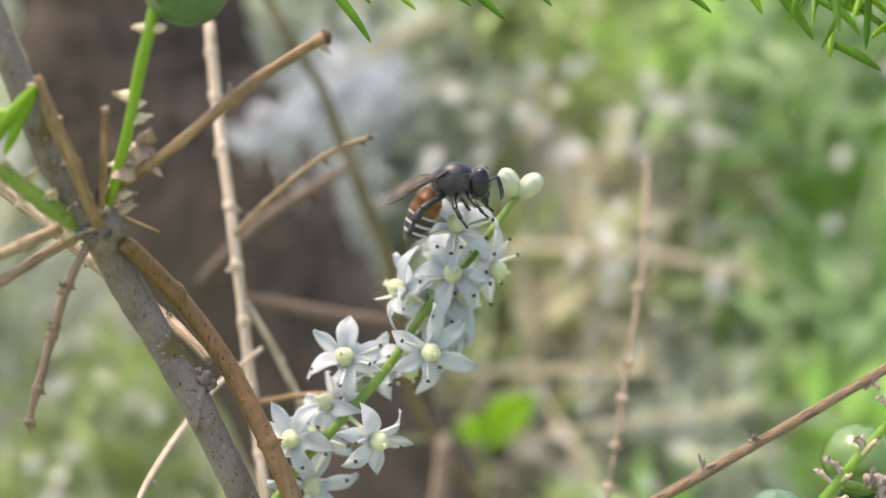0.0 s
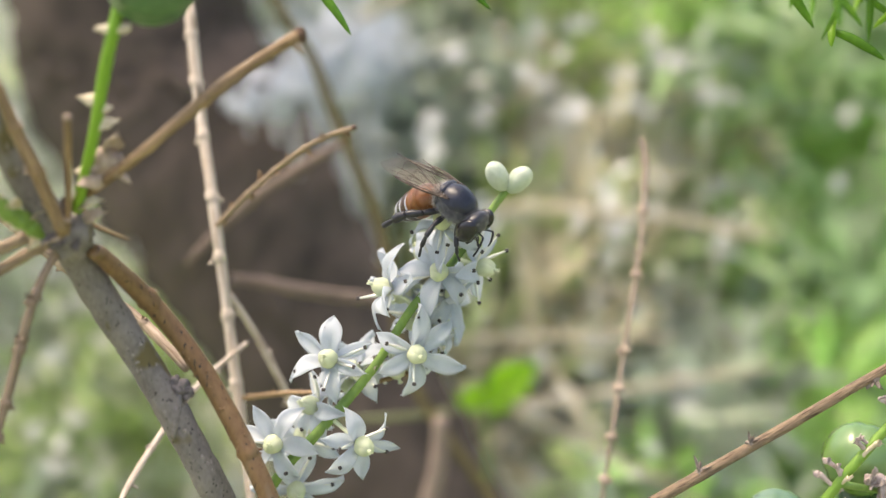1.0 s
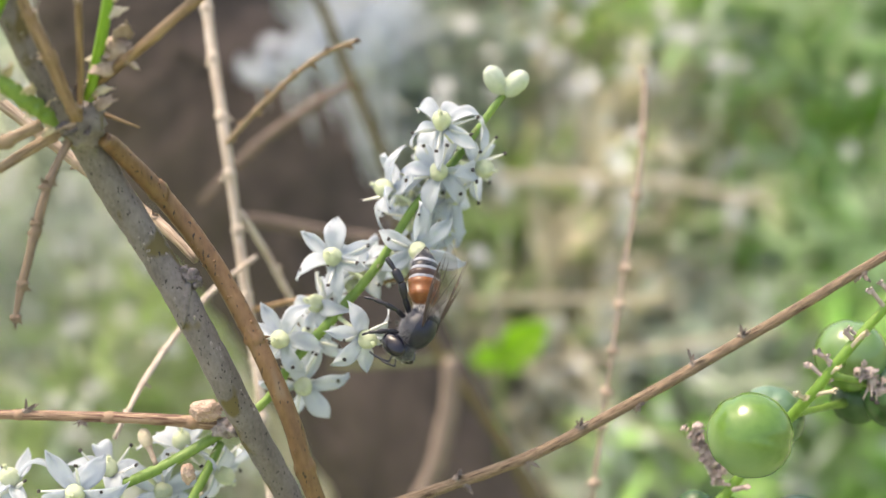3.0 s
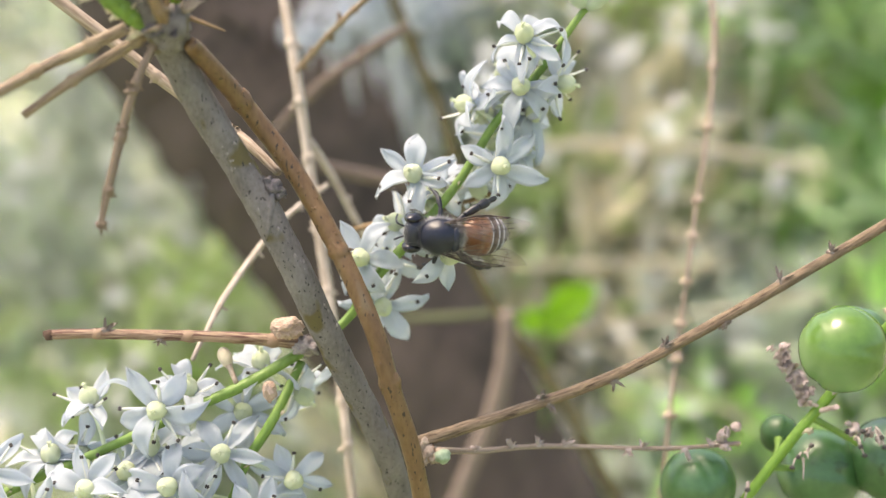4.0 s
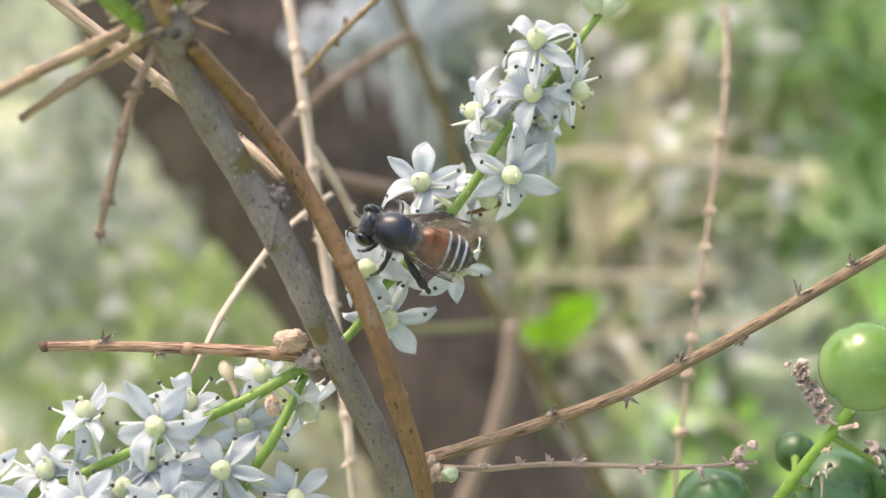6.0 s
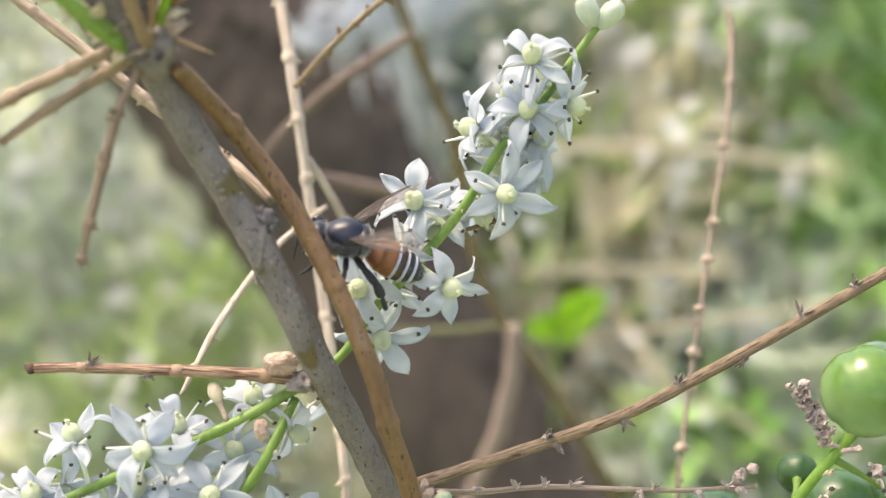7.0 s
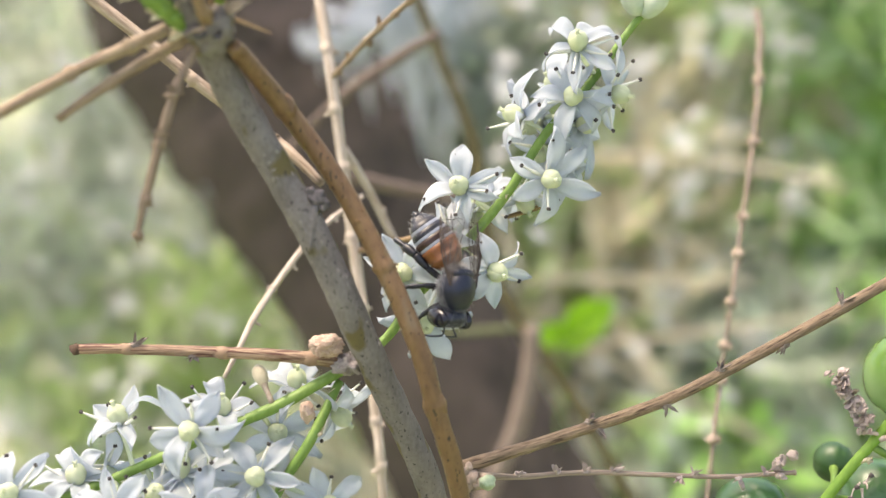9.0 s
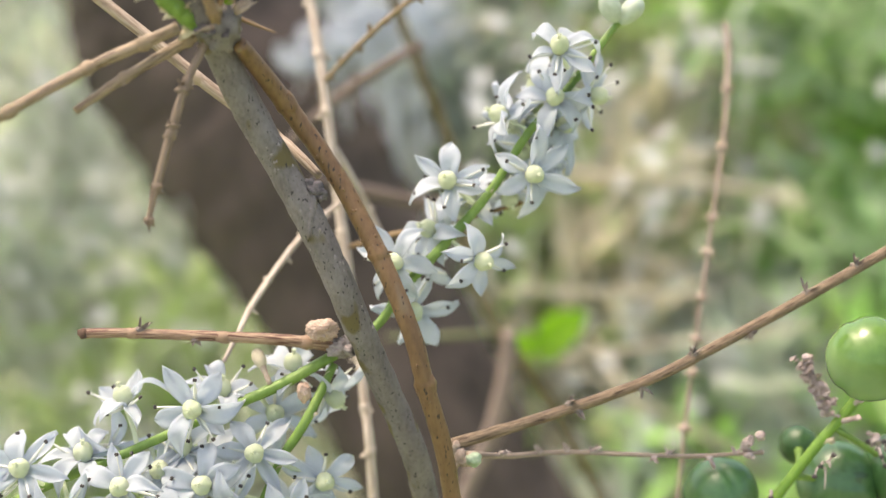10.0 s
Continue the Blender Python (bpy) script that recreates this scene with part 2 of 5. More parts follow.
def tube(bm, points, sides=10, steps=5, rough=0.0, slot=0, ridges=0.0, seed=0.0):
    """A round rod through rows of x, y, z, radius in metres; rough: uneven by that share of the radius; ridges: fluted."""
    rows = spline(points, steps)
    side = None
    rings = []
    chart, run = bm.loops.layers.uv.verify(), [0.0]
    for a, b in zip(rows, rows[1:]):
        run.append(run[-1] + float(np.linalg.norm(b[:3] - a[:3])))
    for i, row in enumerate(rows):
        here, r = Vector(row[:3]), max(row[3], 1e-6)
        ahead = Vector(rows[min(i + 1, len(rows) - 1)][:3]) - Vector(rows[max(i - 1, 0)][:3])
        ahead.normalize()
        if side is None:
            side = ahead.orthogonal().normalized()
        side = (side - ahead * side.dot(ahead)).normalized()
        up = ahead.cross(side)
        ring = []
        for k in range(sides):
            a = 2 * math.pi * k / sides
            d = side * math.cos(a) + up * math.sin(a)
            swell = 1 + rough * noise.noise((here + d * r) * 900 + Vector((seed, 0, 0))) + ridges * math.cos(5 * a)
            ring.append(bm.verts.new(here + d * r * swell))
        rings.append(ring)
    wide = 2 * math.pi * max(row[3] for row in rows) / sides
    for i, (a, b) in enumerate(zip(rings, rings[1:])):
        for k in range(sides):
            face = bm.faces.new((a[k], a[(k + 1) % sides], b[(k + 1) % sides], b[k]))
            face.material_index = slot
            for loop, (u, v) in zip(face.loops, ((k, i), (k + 1, i), (k + 1, i + 1), (k, i + 1))):
                loop[chart].uv = (u * wide + seed * 0.01, run[v])
    for ring, last in ((rings[0], rows[0]), (rings[-1], rows[-1])):
        tip = bm.verts.new(Vector(last[:3]))
        for k in range(sides):
            bm.faces.new((ring[k], ring[(k + 1) % sides], tip)).material_index = slot
    return rows


def blob(bm, centre, radii, turn=None, rough=0.0, freq=600.0, slot=0, detail=3, seed=0.0):
    """A lumpy ellipsoid."""
    made = bmesh.ops.create_icosphere(bm, subdivisions=detail, radius=1.0)["verts"]
    m = (turn or Matrix()).to_3x3()
    for v in made:
        d = v.co.normalized()
        p = Vector((d.x * radii[0], d.y * radii[1], d.z * radii[2])) * (1 + rough * noise.noise(d * 1.7 + Vector((seed, seed, 0))) + 0.6 * rough * noise.noise(d * 4.5 + Vector((0, seed, seed))))
        v.co = Vector(centre) + m @ p
    for v in made:
        for f in v.link_faces:
            f.material_index = slot


def grainy(bm, centre, radii, seed):
    """A lump covered in fine grains; radii in millimetres."""
    for v in bmesh.ops.create_icosphere(bm, subdivisions=5, radius=1.0)["verts"]:
        d = v.co.normalized()
        at_seed = Vector((seed, 0, seed))
        r = 0.9 + 0.3 * noise.noise(d * 1.6 + at_seed) + 0.32 * abs(noise.noise(d * 4.5 + at_seed)) + 0.2 * abs(noise.noise(d * 10 + at_seed))
        v.co = Vector(centre) + Vector((d.x * radii[0], d.y * radii[1], d.z * radii[2])) * r * MM


def laid(rows):
    """Plan rows x, y, z, radius in millimetres as world rows in metres."""
    return [(*at(x, y, z), r * MM) for x, y, z, r in rows]


def scale_leaf(bm, foot, out, length, width, slot=0):
    """A dry bract: a small crumpled, pointed, cupped scale with thickness."""
    out = Vector(out).normalized()
    side = out.orthogonal().normalized()
    bend = side.cross(out)
    n, w, grid = 4, 3, {}
    key = Vector((foot.x, foot.y, foot.z)) * 7000
    for layer in (0, 1):
        for i in range(n + 1):
            s = i / n
            half = width * (0.75 + 0.5 * math.sin(math.pi * min(1.0, s * 1.1))) * (1 - 0.82 * s * s)
            for j in range(w + 1):
                u = j / w * 2 - 1
                crease = noise.noise_vector(key + Vector((s * 2.3, u * 1.4, 0))) * width * (0.15 + 0.55 * s)
                p = foot - out * width * 0.4 + out * length * s + side * u * half + bend * (length * 0.35 * s * s + half * 0.55 * u * u + (layer - 0.5) * width * 0.32 * (1.1 - s))
                grid[layer, i, j] = bm.verts.new(p + crease)
    made = []
    for i in range(n):
        for j in range(w):
            made.append(bm.faces.new([grid[0, i, j], grid[0, i + 1, j], grid[0, i + 1, j + 1], grid[0, i, j + 1]]))
            made.append(bm.faces.new([grid[1, i, j], grid[1, i, j + 1], grid[1, i + 1, j + 1], grid[1, i + 1, j]]))
        made.append(bm.faces.new([grid[0, i, 0], grid[1, i, 0], grid[1, i + 1, 0], grid[0, i + 1, 0]]))
        made.append(bm.faces.new([grid[0, i, w], grid[0, i + 1, w], grid[1, i + 1, w], grid[1, i, w]]))
    for j in range(w):
        made.append(bm.faces.new([grid[0, n, j], grid[1, n, j], grid[1, n, j + 1], grid[0, n, j + 1]]))
        made.append(bm.faces.new([grid[0, 0, j], grid[0, 0, j + 1], grid[1, 0, j + 1], grid[1, 0, j]]))
    for face in made:
        face.material_index = slot


def stalk(name, rows, mat, label, category, node_gap=0.0, node_size=1.0, husk=None, sides=10, rough=0.1, ridges=0.0, end=None, spur=1.0, seed=1, both=True, bulge=1.12, lumps=0, kind=""):
    """A stalk with its swollen nodes, the bracts or thorns on them, and its broken end."""
    world_rows = laid(rows)
    ob = thing(name, world_rows[0][:3], label, category, kind=kind)
    bm = bmesh.new()
    line = tube(bm, world_rows, sides, 6, rough, 0, ridges, seed)
    part("stem", bm, mat, ob)
    rng = random.Random(seed)
    if node_gap:
        run, flip, due = 0.0, 1, node_gap * 0.6
        for a, b in zip(line, line[1:]):
            pa, pb = Vector(a[:3]), Vector(b[:3])
            run += (pb - pa).length / MM
            if run > due:
                due = run + node_gap * rng.uniform(0.75, 1.25)
                flip = -flip
                along = (pb - pa).normalized()
                r = a[3]
                away = way(0, -1, 0).cross(along).normalized() * flip
                away = (away + way(0, -1, 0) * rng.uniform(-0.4, 0.6) + along * 0.35).normalized()
                foot = pa + away * r * 0.8
                nb = bmesh.new()
                turn = along.to_track_quat("Z", "Y").to_matrix()
                blob(nb, pa, (r * bulge, r * bulge, r * bulge * 1.5), turn, 0.3, detail=2, seed=run, slot=1 if bulge > 1.32 else 0)
                for k in range(lumps):
                    spot = foot + along * r * rng.uniform(-1.6, 1.6) + way(rng.uniform(-1, 1), rng.uniform(-1, 0), rng.uniform(-1, 1)) * r * 0.7
                    blob(nb, spot, tuple(r * rng.uniform(0.35, 0.8) for _ in range(3)), None, 0.6, slot=1, detail=2, seed=run + k)
                scale_leaf(nb, foot, away, node_size * rng.uniform(0.5, 1.1) * MM, node_size * rng.uniform(0.2, 0.34) * MM, 1)
                for k in range(rng.randrange(1, 4) if both else 0):
                    bent = away + along * rng.uniform(-0.5, 1.1) + way(rng.uniform(-0.5, 0.5), -0.4, rng.uniform(-0.5, 0.5))
                    scale_leaf(nb, foot + along * r * rng.uniform(-0.8, 0.8), bent, node_size * rng.uniform(0.3, 0.7) * MM, node_size * rng.uniform(0.16, 0.3) * MM, 1)
                part("node", nb, [mat, husk or mat], ob)
    if end:
        eb = bmesh.new()
        tip = world_rows[-1]
        blob(eb, tip[:3], (tip[3] * 1.15,) * 3, None, 0.5, detail=2, seed=seed)
        part("broken_end", eb, end, ob)
    return ob


def ground_row(row, drift=(0, 0)):
    """The foot of a stalk on the soil, below its lowest plan row."""
    p = at(*row[:3])
    return PLAN.inverted() @ Vector((p.x + drift[0], p.y + drift[1], -0.004)) / MM


def to_ground(rows, drift=(0.0, 0.0), swell=1.3, order=-1):
    """The rows carried on down to the soil."""
    last, before = rows[order], rows[order - 1]
    foot = np.array(ground_row(last, drift))
    a = np.array(last[:3], float)
    step = a - np.array(before[:3], float)
    out = list(rows)
    for k, share in ((1.0, 0.0), (2.2, 0.02), (4.5, 0.1), (7.0, 0.3)):
        p = (a + step * k) * (1 - share) + (a + (foot - a) * min(1.0, 0.05 * k + share)) * share
        if (PLAN @ Vector(p * MM)).z > 0.1:
            out.append((*p, last[3] * (1 + 0.02 * k)))
    end = np.array(out[-1][:3])
    out.append((*(end * 0.5 + foot * 0.5), last[3] * 1.2))
    return [*out, (*foot, last[3] * swell)]


# ---- flowers ----
def tepal_mesh(length, width, bend, name, fold=0.1, twist=0.0):
    """A blunt oblong white tepal, narrow at its foot and broadest past the middle, 0.06 mm thick, keeled along its middle."""
    bm = bmesh.new()
    n, w = 10, 6
    grid = {}
    for layer in (0, 1):
        for i in range(n + 1):
            s = i / n
            half = width * 0.5 * (0.3 + 0.7 * math.sin(math.pi * min(1.0, 0.14 + 0.7 * s)) ** 1.5) * (1 if s < 0.5 else max(0.03, 1 - ((s - 0.5) / 0.505) ** 2.9))
            out = length * s
            lift = bend * length * (math.sin(s * math.pi * 0.75) - 1.05 * s * s)
            for j in range(w + 1):
                u = j / w * 2 - 1
                cup = fold * width * (u * u) - 0.05 * width * math.exp(-(u * 4) ** 2) + twist * u * half * s
                grid[layer, i, j] = bm.verts.new(Vector((out, u * half, lift + cup + 0.06 * width * math.sin(8 * s + 3.4 * u + 5 * twist) - layer * 0.06)) * MM)
    for i in range(n):
        for j in range(w):
            bm.faces.new([grid[0, i, j], grid[0, i + 1, j], grid[0, i + 1, j + 1], grid[0, i, j + 1]])
            bm.faces.new([grid[1, i, j], grid[1, i, j + 1], grid[1, i + 1, j + 1], grid[1, i + 1, j]])
    for i in range(n):
        bm.faces.new([grid[0, i, 0], grid[1, i, 0], grid[1, i + 1, 0], grid[0, i + 1, 0]])
        bm.faces.new([grid[0, i, w], grid[0, i + 1, w], grid[1, i + 1, w], grid[1, i, w]])
    for j in range(w):
        bm.faces.new([grid[0, n, j], grid[1, n, j], grid[1, n, j + 1], grid[0, n, j + 1]])
        bm.faces.new([grid[0, 0, j], grid[0, 0, j + 1], grid[1, 0, j + 1], grid[1, 0, j]])
    return mesh_of(bm, name, TEPAL)


def stamen_mesh(length, lean, name):
    """A white awl-shaped filament with a dark two-celled anther."""
    bm = bmesh.new()
    tube(bm, [(0.35 * MM, 0, 0.1 * MM, 0.17 * MM), ((0.5 + lean * 0.4) * MM, 0, length * 0.5 * MM, 0.13 * MM), ((0.5 + lean) * MM, 0, length * MM, 0.055 * MM)], 6, 3)
    for side in (-1, 1):
        blob(bm, ((0.53 + lean) * MM, side * 0.065 * MM, (length + 0.06) * MM), (0.12 * MM, 0.085 * MM, 0.15 * MM), None, 0.3, slot=1, detail=2)
    return mesh_of(bm, name, [FILAMENT, ANTHER])


def ovary_mesh():
    """A three-lobed ovary with its short forked style, on the flower's cup."""
    bm = bmesh.new()
    for k in range(3):
        a = 2 * math.pi * k / 3
        blob(bm, (0.15 * math.cos(a) * MM, 0.15 * math.sin(a) * MM, 0.66 * MM), (0.58 * MM, 0.58 * MM, 0.78 * MM), None, 0.05, detail=3)
    tube(bm, [(0, 0, 1.1 * MM, 0.26 * MM), (0, 0, 1.48 * MM, 0.15 * MM), (0, 0.02 * MM, 1.75 * MM, 0.12 * MM)], 8, 2)
    for k in range(3):
        a = 2 * math.pi * k / 3
        tube(bm, [(0, 0, 1.65 * MM, 0.1 * MM), (0.16 * math.cos(a) * MM, 0.16 * math.sin(a) * MM, 1.82 * MM, 0.07 * MM)], 6, 2)
    tube(bm, [(0, 0, -0.35 * MM, 0.22 * MM), (0, 0, -0.1 * MM, 0.45 * MM), (0, 0, 0.2 * MM, 0.42 * MM)], 12, 2)
    return mesh_of(bm, "flower", OVARY)


TEPALS = [tepal_mesh(3.0, 1.42, 0.26, "tepal", 0.12, 0.25), tepal_mesh(3.25, 1.25, 0.12, "tepal", 0.22, -0.45), tepal_mesh(2.85, 1.5, 0.36, "tepal", 0.06, 0.5), tepal_mesh(3.0, 1.35, 0.5, "tepal", 0.18, -0.3), tepal_mesh(3.1, 1.08, 0.0, "tepal", 0.34, 0.45), tepal_mesh(2.9, 1.4, -0.14, "tepal", 0.1, -0.2)]
STAMENS = [stamen_mesh(1.85, 0.8, "stamen"), stamen_mesh(1.55, 1.15, "stamen"), stamen_mesh(2.45, 0.55, "stamen")]
FLOWER = ovary_mesh()


def flower(parent, centre, facing, stem_point, seed, size=1.0, turned=None):
    """A six-parted open flower on its pedicel; turned: the angle at which its first tepal points, seen from the front."""
    rng = random.Random(seed)
    base = Vector(parent["base"])
    a = radians(turned if turned is not None else rng.uniform(0, 360))
    across = way(math.cos(a), 0, math.sin(a))
    across = (across - facing * across.dot(facing)).normalized()
    turn = Matrix((across, facing.cross(across), facing)).transposed().to_4x4()
    core = part("flower", FLOWER, None, parent, local=Matrix.Translation(centre - facing * 0.6 * MM - base) @ turn @ Matrix.Scale(size, 4))
    droop = rng.uniform(-4, 10)
    for k in range(6):
        tilt = droop + rng.uniform(-20, 20) + (5 if k % 2 else -3)
        local = Matrix.Rotation(radians(60 * k + rng.uniform(-13, 13)), 4, "Z") @ Matrix.Translation((0.25 * MM, 0, (0.05 if k % 2 else 0.0) * MM)) @ Matrix.Rotation(radians(tilt), 4, "Y") @ Matrix.Rotation(radians(rng.uniform(-26, 26)), 4, "X") @ Matrix.Scale(rng.uniform(0.9, 1.15), 4)
        part("tepal", TEPALS[rng.randrange(6)], None, core, local=local)
        if rng.random() < 0.12:
            continue
        local = Matrix.Rotation(radians(60 * k + rng.uniform(-12, 12)), 4, "Z") @ Matrix.Rotation(radians(rng.uniform(24, 66)), 4, "Y")
        part("stamen", STAMENS[rng.randrange(3)], None, core, local=local)
    bm = bmesh.new()
    foot = centre - facing * 0.9 * MM
    mid = (foot + stem_point) * 0.5 - facing * 0.35 * MM
    tube(bm, [(*stem_point, 0.2 * MM), (*mid, 0.16 * MM), (*foot, 0.24 * MM)], 7, 4, 0.1)
    part("pedicel", bm, OVARY, parent)


def bud(parent, centre, radius, stem_point, mat, seed):
    """A closed bud of overlapping tepals on a short pedicel."""
    out = (centre - stem_point).normalized()
    bm = bmesh.new()
    turn = out.to_track_quat("Z", "Y").to_matrix()
    made = bmesh.ops.create_icosphere(bm, subdivisions=4, radius=1.0)["verts"]
    for v in made:
        d = v.co.normalized()
        a = math.atan2(d.y, d.x)
        crease = math.exp(-(math.sin(1.5 * a + 0.8 * d.z + seed) / 0.16) ** 2) * max(0.0, 0.35 + 0.65 * d.z)
        r = 1 + 0.05 * math.cos(3 * a + 1.2 * d.z + seed) * (1 - abs(d.z)) - 0.13 * crease + 0.04 * noise.noise(d * 3 + Vector((seed, 0, 0))) + 0.16 * max(0.0, d.z - 0.75) * noise.noise(d * 9 + Vector((0, seed, 0))) * 4
        v.co = centre + turn @ Vector((d.x * r * 0.88, d.y * r * 0.88, d.z * (1.42 - 0.12 * d.z))) * radius * 0.92
    part("bud", bm, mat, parent)
    bm = bmesh.new()
    tube(bm, [(*stem_point, 0.2 * MM), (*((stem_point + centre) * 0.5), 0.2 * MM), (*(centre - out * radius), 0.32 * MM)], 8, 3, 0.1)
    part("pedicel", bm, GREEN_STEM if mat is BUD else HUSK, parent)


def nearest(line, p):
    """The place on a stem's line nearest to p."""
    return Vector(min(line, key=lambda row: (Vector(row[:3]) - p).length)[:3])


def raceme(label, stems, blooms, seed, bracts=7):
    """A flowering stem: its axis or axes, open flowers, bracts."""
    first = laid(stems[0])
    ob = thing("flower_spike", first[-1][:3], label, "flower", "flower spikes of the shrub")
    lines = []
    for n, rows in enumerate(stems):
        bm = bmesh.new()
        lines += tube(bm, laid(rows), 10, 7, 0.12, 0, 0.03, seed + n)
        part("stem", bm, GREEN_STEM, ob)
    for n, (x, y, z, fx, fy, fz, turned) in enumerate(blooms):
        p = at(x, y, z)
        flower(ob, p, way(fx, fy, fz), nearest(lines, p - way(fx, fy, fz) * 1.2 * MM), seed * 100 + n, turned=turned)
    rng = random.Random(seed)
    for n in range(bracts):
        row = lines[rng.randrange(4, len(lines) - 4)]
        bm = bmesh.new()
        scale_leaf(bm, Vector(row[:3]), way(rng.uniform(-1, 1), -0.6, rng.uniform(-0.5, 1)), 0.7 * MM, 0.22 * MM)
        part("bract", bm, BUD_CREAM, ob)
    return ob, lines


# ---- ground and distance ----
def ground():
    bm = bmesh.new()
    bmesh.ops.create_grid(bm, x_segments=60, y_segments=60, size=1.0)
    for v in bm.verts:
        r = max(abs(v.co.x), abs(v.co.y))
        v.co.xy = v.co.xy.normalized() * (r ** 3.2) * 150 if v.co.xy.length else v.co.xy
        near = max(0.0, 1 - v.co.xy.length / 8)
        v.co.z = 0.012 * near * noise.noise(v.co * 4) + 0.006 * near * noise.noise(v.co * 17)
    soil = material("weedy soil", (0.165, 0.227, 0.0862), (0.337, 0.353, 0.227), 0.006, 0.95, 0.6, 9, speck=(0.329, 0.314, 0.267), speck_scale=0.02, speck_at=0.58, lift=8)
    ob = new("ground", mesh_of(bm, "ground", soil))
    tagged(ob, "sunlit weedy ground of soil, low herbs and dry litter", "ground", kind="structure")


ground()


def herb_stem(verts, faces, top, rng):
    """A thin three-sided stem from a clump down into the soil."""
    foot = Vector((top.x + rng.uniform(-0.03, 0.03), top.y + rng.uniform(0.1, 0.3), -0.01))
    n0 = len(verts)
    for p, r in ((top, 0.0003), (top.lerp(foot, 0.4) + Vector((rng.uniform(-0.02, 0.02), 0.06, 0)), 0.0005), (foot, 0.0009)):
        for k in range(3):
            verts.append((p.x + r * math.cos(2.1 * k), p.y + r * math.sin(2.1 * k), p.z))
    for row in (0, 3):
        for k in range(3):
            a, b = n0 + row + k, n0 + row + (k + 1) % 3
            faces.append((a, b, b + 3, a + 3))


def needles(name, clumps, count, length, width, mat, label, seed, droop=0.0, spread=1.0):
    """Feathery growth that nobody could count: thin three-sided needles set round many twigs, each clump (x, y, z, radius) in plan millimetres."""
    rng = np.random.default_rng(seed)
    verts, faces = [], []
    for cx, cy, cz, radius in clumps:
        c = np.array(at(cx, cy, cz))
        foot = c + rng.normal(0, 1, (count, 3)) * radius * MM * np.array([1, 1, spread]) * 0.55
        dirs = rng.normal(0, 1, (count, 3)) + np.array([0, 0, 0.5 - droop])
        dirs /= np.linalg.norm(dirs, axis=1)[:, None]
        side = np.cross(dirs, rng.normal(0, 1, (count, 3)))
        side /= np.linalg.norm(side, axis=1)[:, None]
        up = np.cross(dirs, side)
        size = length * MM * rng.uniform(0.6, 1.3, (count, 1))
        half = width * MM * 0.5
        mid = foot + dirs * size * 0.45
        tip = foot + dirs * size
        n0 = len(verts)
        block = np.stack([foot, mid + side * half, mid - side * half * 0.5 + up * half * 0.8, mid - side * half * 0.5 - up * half * 0.8, tip], 1).reshape(-1, 3)
        verts.extend(block.tolist())
        for k in range(count):
            o = n0 + 5 * k
            faces += [(o, o + 1, o + 2), (o, o + 2, o + 3), (o, o + 3, o + 1), (o + 4, o + 2, o + 1), (o + 4, o + 3, o + 2), (o + 4, o + 1, o + 3)]
    for cx, cy, cz, radius in clumps[::3]:
        herb_stem(verts, faces, at(cx, cy, cz), rng)
    mesh = bpy.data.meshes.new(name)
    mesh.from_pydata(verts, [], faces)
    mesh.materials.append(mat)
    return tagged(new(name, mesh), label, "foliage", kind="stuff")


def spread_clumps(seed, count, across, deep, high, radius):
    """Clumps in a stretch of the plan: across and high as shares of the depth, deep in millimetres."""
    rng = random.Random(seed)
    out = []
    for _ in range(count):
        y = rng.uniform(*deep)
        out.append((rng.uniform(*across) * y, y, rng.uniform(*high) * y, rng.uniform(*radius)))
    return out


BG_GREEN = material("bright herb green", (0.383, 0.644, 0.175), (0.666, 0.832, 0.414), 0.02, 0.55, 0, 5, through=0.55, islands=0.3)
BG_PALE = material("pale grey-green herb", (0.407, 0.476, 0.368), (0.696, 0.745, 0.666), 0.02, 0.6, 0, 5, through=0.5, islands=0.4)
BG_DULL = material("dull grey-green herb", (0.30, 0.47, 0.22), (0.56, 0.71, 0.44), 0.02, 0.6, 0, 5, through=0.5, islands=0.25)
BG_DRY = material("dry straw", (0.55, 0.51, 0.38), (0.83, 0.79, 0.66), 0.02, 0.7, 0, 5, through=0.45, islands=0.35)
needles("green_herbs", spread_clumps(3, 260, (0.09, 0.55), (380, 900), (-0.45, 0.30), (12, 34)), 60, 22, 4.5, BG_GREEN, "blurred bright green feathery herbs behind the shrub", 11)
needles("pale_herbs", spread_clumps(4, 170, (-0.60, -0.06), (360, 850), (-0.45, 0.25), (12, 34)), 60, 20, 4.5, BG_PALE, "blurred pale green herbs behind the shrub", 12)
needles("green_herbs", spread_clumps(7, 26, (-0.50, -0.05), (350, 700), (-0.42, 0.0), (14, 30)), 70, 20, 4.0, HERB_DEEP, "blurred green feathery herbs low among pale ones", 15)
needles("green_herbs", spread_clumps(31, 70, (0.07, 0.52), (600, 900), (-0.42, 0.28), (26, 44)), 55, 30, 6.0, BG_GREEN, "blurred bright green feathery herbs far behind the shrub", 23)
needles("dry_grass", [*spread_clumps(34, 14, (0.0, 0.15), (365, 520), (-0.26, 0.1), (14, 30)), *spread_clumps(35, 8, (0.035, 0.11), (345, 420), (-0.085, 0.03), (12, 20))], 55, 30, 3.5, BG_DRY, "blurred dry straw-coloured grass beside the trunk", 25)
needles("pale_herbs", spread_clumps(36, 16, (-0.11, 0.0), (350, 460), (-0.03, 0.13), (10, 22)), 60, 20, 4.0, BG_PALE, "pale green herbs, blurred, beside the trunk", 26)
